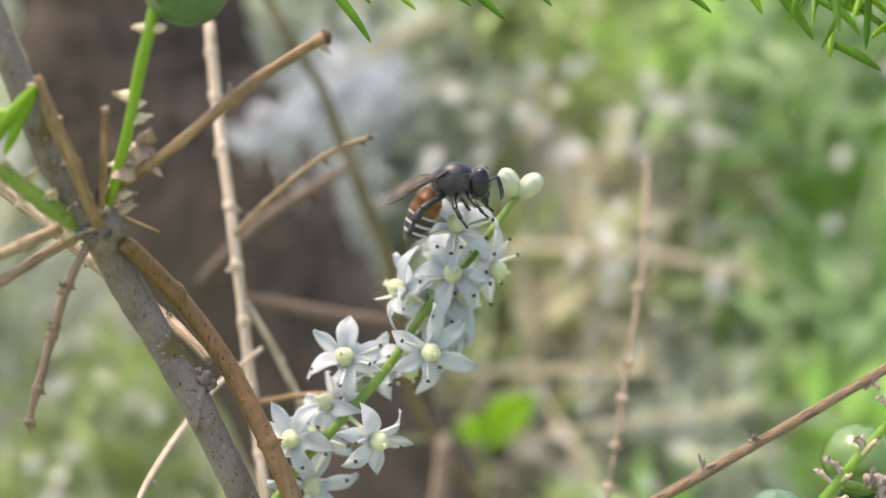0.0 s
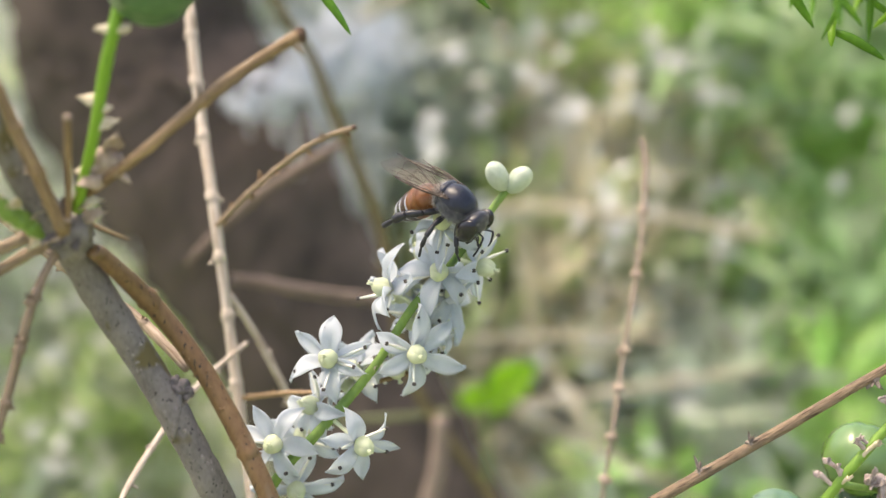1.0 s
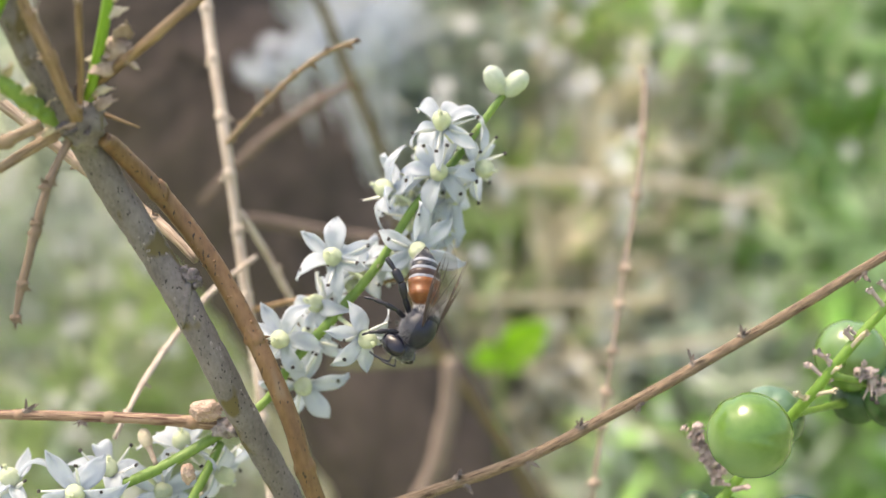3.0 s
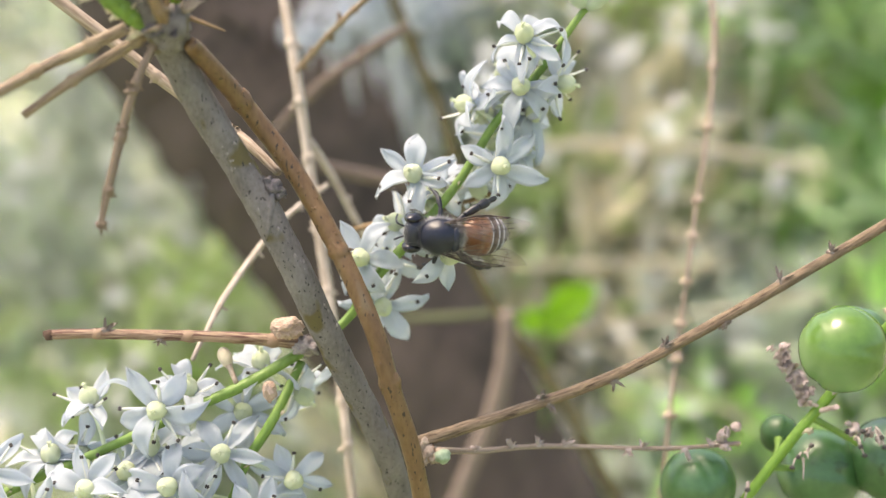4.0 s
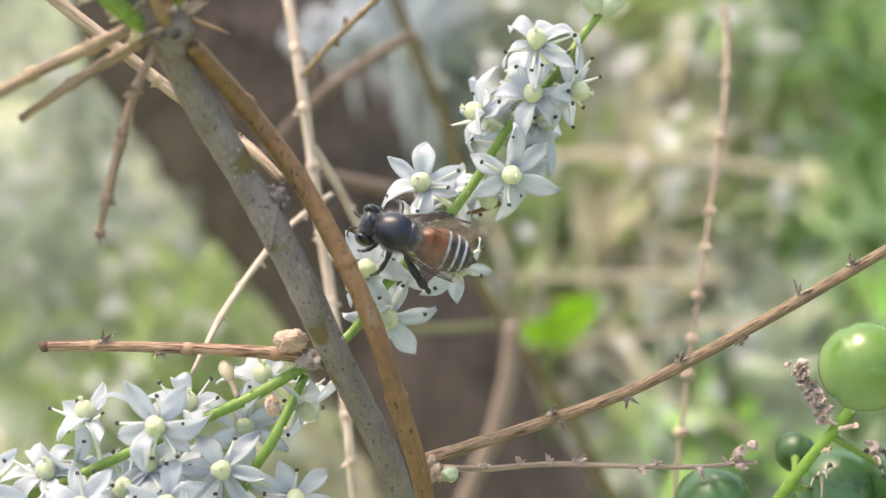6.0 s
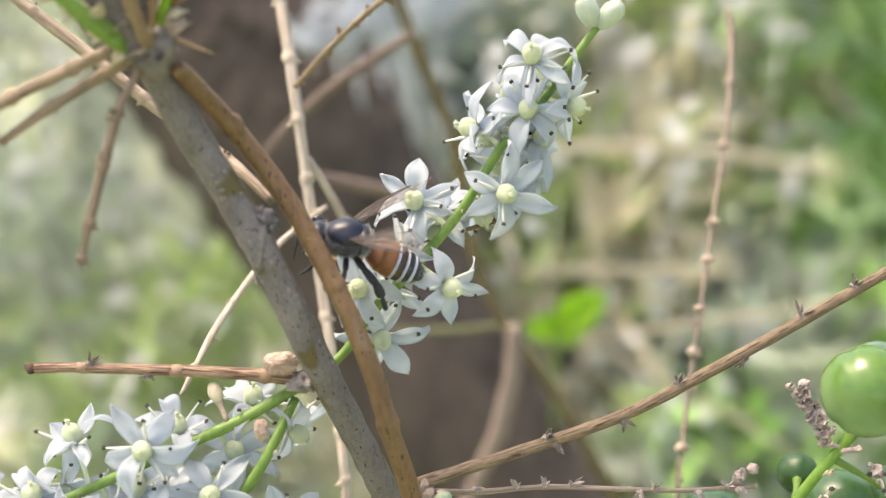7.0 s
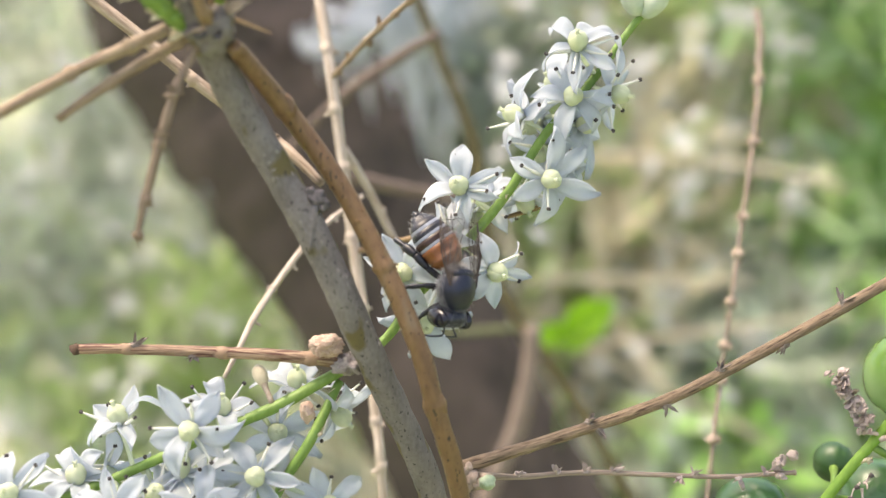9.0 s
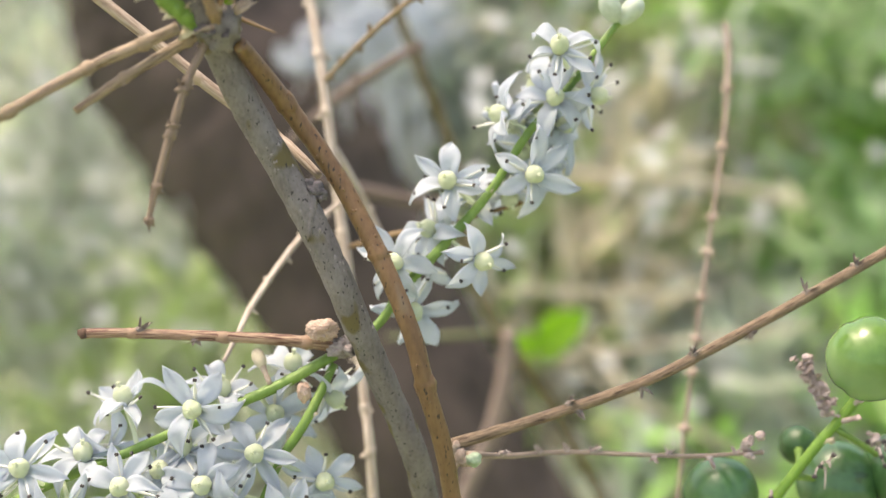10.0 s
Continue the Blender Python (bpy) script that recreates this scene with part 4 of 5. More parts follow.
def knots(ob):
    """The lumps where twigs leave the grey branch."""
    k = (-16.3, 93.5, -8.9)
    bm = bmesh.new()
    for n, (dx, dz, r) in enumerate(((0, 0, 0.6), (-0.45, 0.4, 0.42), (0.35, -0.35, 0.45), (-0.2, -0.6, 0.36))):
        blob(bm, at(*k) + way(1, 0, 0) * dx * MM + way(0, 0, 1) * dz * MM, (r * MM,) * 3, None, 0.6, seed=n * 3.0)
    part("knot", bm, KNOT, ob, "dark lichen-grey knot")
    bm = bmesh.new()
    tube(bm, laid([(k[0] - 0.2, k[1] - 0.2, k[2] - 0.4, 0.32), (k[0] - 0.3, k[1] - 0.6, k[2] - 2.0, 0.26), (k[0] - 0.5, k[1] - 0.7, k[2] - 3.6, 0.08)]), 8, 4, 0.2)
    part("thorn", bm, BARK_GREY, ob)
    bm = bmesh.new()
    grainy(bm, at(-16.3, 98, -18.9), (1.1, 0.8, 0.8), 9)
    part("gall", bm, GALL, ob, "pinkish granular gall")
    bm = bmesh.new()
    blob(bm, at(-14.8, 98.2, -20.2), (1.0 * MM, 0.75 * MM, 0.72 * MM), None, 0.6, detail=4, seed=4)
    part("joint", bm, JOINT, ob, "swollen grey joint")
    bm = bmesh.new()
    blob(bm, at(-21.8, 88.0, 1.6), (1.3 * MM, 1.2 * MM, 1.5 * MM), None, 0.5, seed=14)
    part("joint", bm, BARK_GREY, ob)
    rng = random.Random(7)
    for n in range(14):
        bm = bmesh.new()
        a = rng.uniform(0, 6.28)
        scale_leaf(bm, at(-21.6 + 0.9 * math.cos(a), 86.9, 2.0 + 1.2 * math.sin(a)), way(math.cos(a), -0.7, math.sin(a) + 0.3), rng.uniform(0.8, 1.8) * MM, rng.uniform(0.2, 0.45) * MM)
        part("husk", bm, HUSK if n % 3 else KNOT, ob, "ragged dry husk")


def node_bud(ob):
    """The pale husky node with a small green bud on the brown branch."""
    rng = random.Random(8)
    for n in range(6):
        bm = bmesh.new()
        blob(bm, at(-6.5 + rng.uniform(-0.7, 0.9), 98.6, -28.0 + rng.uniform(-0.6, 0.6)), (rng.uniform(0.4, 0.65) * MM,) * 3, None, 0.5, seed=n + 30)
        part("husk", bm, HUSK, ob, "pale dry husk")
    bm = bmesh.new()
    blob(bm, at(-5.4, 98.2, -28.3), (0.6 * MM, 0.5 * MM, 0.52 * MM), None, 0.3)
    part("bud", bm, SMALL_BUD, ob, "small pale green bud")


def warts(ob, rows, count, mat, seed):
    """Small corky pores scattered over a branch's bark."""
    rng = random.Random(seed)
    line = spline(laid(rows), 8)
    for n in range(count):
        row = line[rng.randrange(4, len(line) // 2)]
        a = rng.uniform(-1.3, 1.3)
        out = way(math.sin(a), -math.cos(a), 0.3 * math.sin(a))
        bm = bmesh.new()
        blob(bm, Vector(row[:3]) + out * row[3] * 0.98, (rng.uniform(0.06, 0.13) * MM, rng.uniform(0.05, 0.09) * MM, rng.uniform(0.08, 0.2) * MM), None, 0.4, detail=2, seed=n)
        part("wart", bm, mat, ob)


warts(grey_branch, GREY, 46, JOINT, 91)
warts(brown_branch, BROWN, 24, BARK_BROWN, 92)
tufts(thorny_twig, THORNY_TWIG, ((22.8, 101.2, -14.4, 1), (19.5, 101.6, -16.7, 1), (15.9, 101.8, -19.6, -1), (10.9, 101, -20.6, 1), (7.1, 101, -23.3, -1), (2.4, 100.6, -25.4, -1), (1.7, 100.6, -24.9, 1), (32.2, 101, -9.8, -1)), 1.0, HUSK_DARK, 61)
tufts(low_twig, LOW_TWIG, ((-3, 101, -28.4, 1), (-0.5, 102, -28.4, 1), (1.6, 102.3, -28.4, 1), (3.3, 102.6, -28.5, 1), (8.4, 103, -29.4, -1), (9.4, 103, -28.8, 1), (12.3, 103, -29.2, -1), (14.5, 103, -28.6, 1)), 0.8, HUSK_PINK, 62)
tufts(tall_stalk, TALL_STALK, ((20, 133, 2.3, 1), (18.9, 131.5, -3.9, 1), (17.9, 129, -11.1, 1), (17, 127, -14.6, 1), (15.9, 125, -18.2, 1), (15, 124, -21.6, -1), (14.2, 123.5, -24.7, 1), (13.7, 122.5, -29.5, 1)), 0.55, HUSK, 63, pad=0.42)
tufts(cut_twig, CUT_TWIG, ((-29.8, 98.6, -18.8, 1), (-25.8, 98.6, -20.2, -1)), 0.95, HUSK_DARK, 64)
tufts(hanging_twig, HANGING_TWIG, ((-24.8, 88.2, -2.8, 1), (-25.2, 87.4, -5.1, 1), (-26.4, 87, -8.5, -1), (-26.2, 86.6, -11, -1)), 0.6, TWIG_GREY, 65, pad=0.3)
twig_end(low_twig, (16.2, 103, -28.3), 21)
knots(grey_branch)
node_bud(brown_branch)

# ---- flower spikes ----
SPIKE_BLOOMS = [
    (1.0, 100.6, 1.9, -0.08, -0.83, 0.55, 18),
    (0.7, 101.5, -1.8, 0.05, -0.99, 0.1, 5),
    (-0.9, 100.4, -7.6, 0.35, -0.92, -0.1, 92),
    (-3.4, 102.7, -3.0, -0.86, -0.38, 0.34, 80),
    (4.0, 103, -1.6, 0.86, -0.45, -0.2, 70),
    (-7.3, 101.4, -8.0, -0.28, -0.91, 0.3, 28),
    (-8.8, 103, -11.6, -0.66, -0.66, 0.3, 40),
    (-4.7, 99.5, -14, 0.5, -0.82, -0.25, 106),
    (-11.3, 101, -14.1, -0.2, -0.96, 0.1, -12),
    (-9.9, 103, -17.9, 0.22, -0.92, -0.3, 65),
    (0.8, 105, -6.0, 0.8, -0.5, -0.2, 20),
    (-2.0, 105, -3.6, -0.6, -0.5, -0.5, 10),
    (-2.6, 105, -9.2, 0.3, -0.45, -0.85, 50),
    (-0.4, 105, -0.6, -0.6, -0.5, 0.6, 100),
    (-6.2, 105, -10.2, 0.4, -0.5, -0.75, 0),
    (-5.8, 104.5, -9.2, -0.3, -0.8, 0.5, 15),
    (1.8, 104.5, -3.6, 0.6, -0.75, 0.1, 45),
    (-1.4, 105, -5.6, -0.4, -0.85, -0.2, 30),
    (-9.6, 105, -14.2, 0.3, -0.85, 0.4, 25),
]
spike, spike_line = raceme("upright spike of white six-petalled flowers on a green stem", [[(6.2, 104, 4.5, 0.21), (5.1, 103.5, 3.3, 0.27), (2, 103, -0.8, 0.3), (-1.2, 102.5, -4.4, 0.32), (-4.1, 102.5, -8.8, 0.35), (-7.2, 102, -12.4, 0.39), (-10.6, 102, -16, 0.39), (-12.4, 102, -18.6, 0.35), (-15.2, 101, -21, 0.31)]], SPIKE_BLOOMS, 5)
for n, p in enumerate(((5, 103, 5.1), (6.6, 103, 4.8))):
    bud(spike, at(*p), 0.98 * MM, at(5.7, 103.8, 3.9), BUD, n * 2.0)
CLUSTER_BLOOMS = [
    (-25.3, 95.4, -24.3, -0.03, -1, 0.05, 8),
    (-30.9, 98.2, -23.7, -0.2, -0.4, 0.9, 20),
    (-23.8, 98.6, -23.2, 0.2, -0.45, 0.86, 90),
    (-18.8, 100.8, -21.6, 0.1, -0.4, 0.9, 200),
    (-37.1, 94, -28.2, 0, -0.9, 0.4, 50),
    (-30.1, 94, -29.5, -0.05, -0.97, 0.22, 108),
    (-33.6, 97.5, -27.7, 0.1, -0.5, 0.85, 70),
    (-21.1, 96.6, -27.6, 0.05, -0.97, 0.2, 58),
    (-24.5, 94.6, -29.5, -0.1, -0.97, 0.2, 160),
    (-15.8, 101.5, -24.3, 0.7, -0.4, -0.6, 30),
    (-16.3, 98.6, -30, 0.3, -0.93, 0.1, 100),
    (-27.9, 96.6, -28.8, 0.1, -0.85, 0.5, 85),
    (-26.5, 98, -27.3, 0.1, -0.6, 0.75, 60),
    (-20.1, 100, -25.2, 0.22, -0.95, 0.23, 20),
    (-22.4, 95.5, -31.2, 0.29, -0.94, -0.18, 0),
    (-39.4, 94.5, -30.5, -0.47, -0.86, 0.2, 40),
    (-33.7, 94, -31.6, 0.2, -0.86, -0.46, 10),
    (-26.6, 94, -32.6, -0.19, -0.9, -0.38, 35),
    (-18.4, 97, -32.6, 0.22, -0.93, -0.3, 75),
]
rng = random.Random(33)
for n in range(7):
    CLUSTER_BLOOMS.append((rng.uniform(-38, -17), rng.uniform(99, 102), rng.uniform(-34, -27.5), rng.uniform(-0.8, 0.8), -0.7, rng.uniform(-0.8, 0.8), 60 * n))
cluster, cluster_line = raceme("dense cluster of white flowers on two green stems", [[(-15.1, 100, -20.6, 0.38), (-19.4, 98.6, -22.9, 0.42), (-23.1, 98.2, -24.5, 0.38), (-27.9, 97.8, -26.6, 0.35), (-31.1, 97.8, -28, 0.35), (-35.7, 97.2, -29.8, 0.37), (-39, 97.2, -31.5, 0.35), (-43, 97.2, -33.1, 0.32)], [(-15.7, 100, -21.6, 0.31), (-17.6, 98, -25.5, 0.37), (-19.3, 98, -28.1, 0.34), (-20.5, 98, -30.6, 0.27), (-21.6, 98, -33, 0.24)]], CLUSTER_BLOOMS, 6)
bud(cluster, at(-21.1, 99, -21), 0.62 * MM, at(-20.2, 98.4, -22.9), BUD_CREAM, 1.0)
gb = bmesh.new()
grainy(gb, at(-17.6, 97, -23.3), (0.5, 0.5, 0.75), 50)
part("withered_bud", gb, GALL, cluster)


# ---- berries ----
def berry(parent, centre, radius, stem_point, mat, seed):
    """A round green berry with three faint furrows, its stalk and dry cup."""
    bm = bmesh.new()
    made = bmesh.ops.create_icosphere(bm, subdivisions=5, radius=1.0)["verts"]
    out = (centre - stem_point).normalized()
    turn = out.to_track_quat("Z", "Y").to_matrix()
    for v in made:
        d = v.co.normalized()
        a = math.atan2(d.y, d.x)
        r = 1 - 0.05 * max(0.0, math.cos(3 * a + seed)) ** 10 * (1 - d.z * d.z) + 0.012 * noise.noise(d * 2 + Vector((seed, 0, 0)))
        v.co = centre + turn @ Vector((d.x * r, d.y * r, d.z * 0.97 * r)) * radius
    part("berry", bm, mat, parent)
    bm = bmesh.new()
    tube(bm, [(*stem_point, 0.3 * MM), (*((stem_point + centre) * 0.5), 0.25 * MM), (*(centre - out * radius * 0.93), 0.4 * MM)], 8, 3, 0.1)
    part("berry_stalk", bm, GREEN_STEM, parent)


def withered(parent, rows, mat, count, seed, size=1.0, slim=1.0):
    """Shrivelled flower remains along a line."""
    rng = random.Random(seed)
    for n in range(count):
        s = n / max(1, count - 1)
        p = at(*(np.array(rows[0]) * (1 - s) + np.array(rows[1]) * s)) + way(rng.uniform(-1, 1), rng.uniform(-1, 0.5), rng.uniform(-1, 1)) * 0.45 * MM
        bm = bmesh.new()
        scale_leaf(bm, p, way(rng.uniform(-1, 1), -0.5, rng.uniform(-0.6, 1)), size * slim * rng.uniform(0.6, 1.2) * MM, size * rng.uniform(0.3, 0.55) / slim * MM)
        part("withered_flower", bm, mat, parent)


def dry_stamens(parent, spot, count, seed):
    """Shrivelled filaments with black anthers that hang on round a young berry."""
    rng = random.Random(seed)
    for n in range(count):
        d = way(rng.uniform(-1, 1), rng.uniform(-1, -0.2), rng.uniform(-1, 0.5))
        a = spot + d * 0.3 * MM
        b = a + (d + way(0, 0, rng.uniform(-0.5, 0.2))) * rng.uniform(0.35, 0.85) * MM
        bm = bmesh.new()
        tube(bm, [(*a, 0.12 * MM), (*(a.lerp(b, 0.5) + way(rng.uniform(-1, 1), 0, 1) * 0.16 * MM), 0.08 * MM), (*b, 0.06 * MM)], 6, 3, 0.3)
        if n % 3:
            blob(bm, b, (0.2 * MM, 0.17 * MM, 0.19 * MM), None, 0.4, slot=1, detail=2, seed=n)
        part("dry_stamen", bm, [HUSK_PINK, ANTHER], parent)


def berry_cluster():
    rows = [(17.5, 104, -32.5, 0.4), (20.9, 104, -28.2, 0.4), (23.4, 104, -25.3, 0.4), (25.2, 103.2, -22.6, 0.43), (28.2, 101.5, -18.8, 0.4), (30.1, 101, -16.2, 0.38), (32.2, 101, -13.8, 0.36), (34.6, 101, -11.2, 0.33), (37.9, 101, -7.9, 0.25)]
    full = to_ground(rows[::-1], (-0.01, 0.01))[::-1]
    foot = full[0][:3]
    ob = thing("berry_cluster", at(*foot), "cluster of round unripe green berries on a green stem", "berries")
    bm = bmesh.new()
    line = tube(bm, laid(full), 12, 7, 0.08, seed=3)
    part("stem", bm, SHOOT_GREEN, ob)
    for n, (p, r, m) in enumerate((((22.6, 96.5, -20.9), 3.05, BERRY), ((26.3, 107, -21.5), 2.65, BERRY_BLOOM), ((13.7, 105, -32.1), 2.9, BERRY_BLOOM), ((23.4, 107.5, -31.7), 3.25, BERRY_BLOOM), ((28.4, 106.5, -30.6), 3.2, BERRY_BLOOM), ((20.7, 109, -29), 1.55, BERRY_DEEP), ((32.6, 107, -16.6), 2.85, BERRY), ((36.3, 107, -19.4), 3.05, BERRY_BLOOM), ((33.4, 108.5, -20.3), 1.95, BERRY_DEEP))):
        c = at(*p)
        berry(ob, c, r * MM, nearest(line, c + way(0, 0, -1) * 2 * MM), m, n * 1.3)
    withered(ob, ((19.7, 104.6, -21.6), (21.9, 104.2, -25.6)), HUSK_PINK, 90, 3, 0.68)
    for n, (p, count) in enumerate((((21.3, 103.4, -29.5), 5), ((25.2, 103.6, -28.3), 6), ((26.5, 103.4, -27.6), 5), ((33.2, 103.6, -18.2), 6), ((17.2, 103, -31.6), 3))):
        dry_stamens(ob, at(*p), count, 40 + n)
    withered(ob, ((32.0, 103.4, -17.2), (34.0, 103.6, -18.6)), HUSK_PINK, 16, 6, 0.9)
    withered(ob, ((25.0, 103.6, -27.4), (26.8, 103.6, -28.4)), HUSK_PINK, 12, 7, 0.7)
    rng = random.Random(9)
    for n in range(22):
        row = line[rng.randrange(int(len(line) * 0.45), len(line) - 2)]
        side = rng.choice((-1, 1))
        foot = Vector(row[:3])
        out = way(side * rng.uniform(0.5, 1), rng.uniform(-0.7, 0.1), rng.uniform(0.2, 1))
        bm = bmesh.new()
        tip = foot + out * rng.uniform(1.0, 2.1) * MM
        tube(bm, [(*foot, 0.2 * MM), (*foot.lerp(tip, 0.6), 0.17 * MM), (*tip, 0.2 * MM)], 7, 3, 0.4, seed=n)
        for k in range(2):
            scale_leaf(bm, tip, out + way(rng.uniform(-0.6, 0.6), -0.3, rng.uniform(-0.6, 0.6)), 0.5 * MM, 0.24 * MM)
        part("bract", bm, HUSK_PINK if n % 3 else BUD_CREAM, ob)


berry_cluster()


def berry_shoot():
    rows = [(-21.3, 87, 2.9, 0.36), (-19.7, 85, 7.1, 0.35), (-18.8, 84, 10.5, 0.38), (-17.7, 83, 14.1, 0.37), (-17, 83, 17.2, 0.31)]
    ob = thing("berry_shoot", at(*rows[0][:3]), "bright green shoot with cream bracts bearing a pale green berry", "shoot")
    bm = bmesh.new()
    line = tube(bm, laid(rows), 12, 7, 0.06, seed=8)
    part("stem", bm, GREEN_BRIGHT, ob)
    berry(ob, at(-15.6, 83, 16.3), 2.75 * MM, at(*rows[-1][:3]), BERRY_BLOOM, 0.7)
    for k, side, size in ((20, -1, 1.0), (20, 1, 0.9), (12, -1, 1.3), (11, 1, 0.7), (9, 1, 1.2), (4, -1, 0.6), (1, 1, 1.4)):
        row = line[k]
        bm = bmesh.new()
        foot = Vector(row[:3]) + way(side, -0.3, 0) * row[3] * 0.6
        scale_leaf(bm, foot, way(side, -0.3, 0.35 - 0.1 * k % 0.3), size * MM, 0.36 * MM)
        scale_leaf(bm, foot, way(side, -0.6, -0.3), size * 0.6 * MM, 0.3 * MM)
        part("bract", bm, BUD_CREAM, ob)
    withered(ob, ((-19.9, 85.8, 5.2), (-19.0, 86.3, 6.6)), HUSK, 7, 5, 1.5)


berry_shoot()


# ---- needle leaves ----
def needle(parent, foot, tip, width, mat, seed):
    """A flattened, curved needle leaf."""
    rng = random.Random(seed)
    along = tip - foot
    bend = way(rng.uniform(-0.3, 0.3), rng.uniform(-0.5, 0.5), 1) * along.length * rng.uniform(0.02, 0.08)
    bm = bmesh.new()
    tube(bm, [(*foot, width * 0.35), (*(foot + along * 0.3 + bend), width * 0.5), (*(foot + along * 0.7 + bend), width * 0.48), (*(foot + along * 0.92 + bend * 0.4), width * 0.25), (*tip, width * 0.05)], 7, 3, 0.08)
    part("leaf", bm, mat, parent)


def leafy_branch():
    ob = thing("leafy_branch", at(-14, 97, 26), "branch with fresh green needle leaves", "branch")
    bm = bmesh.new()
    rows = [(-14, 97, 25, 0.3), (0, 98, 23.5, 0.35), (14, 99, 23.0, 0.4), (28, 99, 22.5, 0.45), (40, 100, 20.0, 0.5), (58, 106, 10, 0.6)]
    foot = ground_row(rows[-1], (0.03, 0.03))
    tube(bm, laid([*rows, (72, 120, -120, 0.8), (*foot, 1.0)]), 8, 6, 0.08)
    part("stem", bm, GREEN_STEM, ob)
    needle(ob, at(-10.3, 98, 21), at(-5.1, 96.5, 14.6), 0.72 * MM, LEAF, 0)
    needle(ob, at(-8.1, 98, 20.6), at(-5.1, 96.5, 17.3), 0.56 * MM, LEAF, 1)
    needle(ob, at(-6.2, 98, 20.6), at(-1.9, 96.5, 16.9), 0.56 * MM, LEAF_LIGHT, 2)
    needle(ob, at(-3, 98, 20.6), at(2, 96.5, 17.2), 0.68 * MM, LEAF, 3)
    needle(ob, at(-1.3, 98, 20.8), at(4.4, 96.5, 16.2), 0.68 * MM, LEAF, 4)
    needle(ob, at(2.6, 98, 20.8), at(7.7, 96.5, 17.2), 0.72 * MM, LEAF, 5)
    needle(ob, at(6.4, 98, 20), at(12, 96.5, 17.7), 0.68 * MM, LEAF, 6)
    needle(ob, at(13.4, 98, 20.6), at(19, 96.5, 16.7), 0.72 * MM, LEAF, 7)
    needle(ob, at(15.4, 98, 20.2), at(19.9, 96.5, 17.5), 0.56 * MM, LEAF_LIGHT, 8)
    needle(ob, at(20.7, 98, 20.8), at(22.6, 96.5, 16.6), 0.72 * MM, LEAF_LIGHT, 9)
    needle(ob, at(22.1, 98, 20.6), at(26.2, 96.5, 14.8), 0.8 * MM, LEAF, 10)
    needle(ob, at(23.8, 98, 20.2), at(25.8, 96.5, 18.1), 0.64 * MM, LEAF, 11)
    needle(ob, at(26.4, 98, 19.8), at(30.9, 96.5, 15.8), 0.8 * MM, LEAF, 12)
    needle(ob, at(28, 98, 14.7), at(31, 96.5, 12.6), 0.64 * MM, LEAF, 13)
    needle(ob, at(28, 98, 15.7), at(27.4, 96.5, 13.5), 0.56 * MM, LEAF_LIGHT, 14)
    needle(ob, at(26.8, 98, 18.7), at(29.5, 96.5, 16.5), 0.72 * MM, LEAF_LIGHT, 15)
    rng = random.Random(17)
    for n in range(120):
        x = rng.uniform(24, 40)
        foot = at(x, 92 + rng.uniform(-8, 5), 19.6 + rng.uniform(-3.0, 2.0) - max(0, x - 28) * 0.12)
        tip = foot + way(rng.uniform(-0.7, 1.3), rng.uniform(-0.6, 0.6), rng.uniform(-1.0, 0.25)) * rng.uniform(3.0, 6.0) * MM
        needle(ob, foot, tip, rng.uniform(0.34, 0.55) * MM, LEAF if n % 3 else LEAF_LIGHT, 200 + n)


leafy_branch()


def left_blades():
    ob = thing("leaf_tuft", at(-27.5, 83, 5.0), "few bright green needle leaves on the shoot", "leaf")
    for n, (a, b, w) in enumerate((((-28.0, 82.5, 5.6), (-24.4, 82, 9.9), 0.85), ((-24.6, 82.3, 9.6), (-26.5, 82.3, 5.6), 0.7), ((-29.5, 82.5, 7.2), (-25.6, 82.2, 8.2), 0.8), ((-28.6, 82.8, 5.3), (-25.4, 82.5, 8.6), 0.7))):
        needle(ob, at(*a), at(*b), w * MM, LEAF_LIGHT, 300 + n)


left_blades()


# ---- the bee ----
def wing_pose(side, hind, spread, lift=0):
    """A wing's seat on the thorax, turned out from the back by spread degrees and raised by lift."""
    return pose(side * 0.9 * MM, (-0.25 - 0.35 * hind) * MM, (0.92 - 0.1 * hind) * MM, 13 - 3 * hind - lift, side * (30 - 0.2 * spread), side * (spread + 6 * hind))


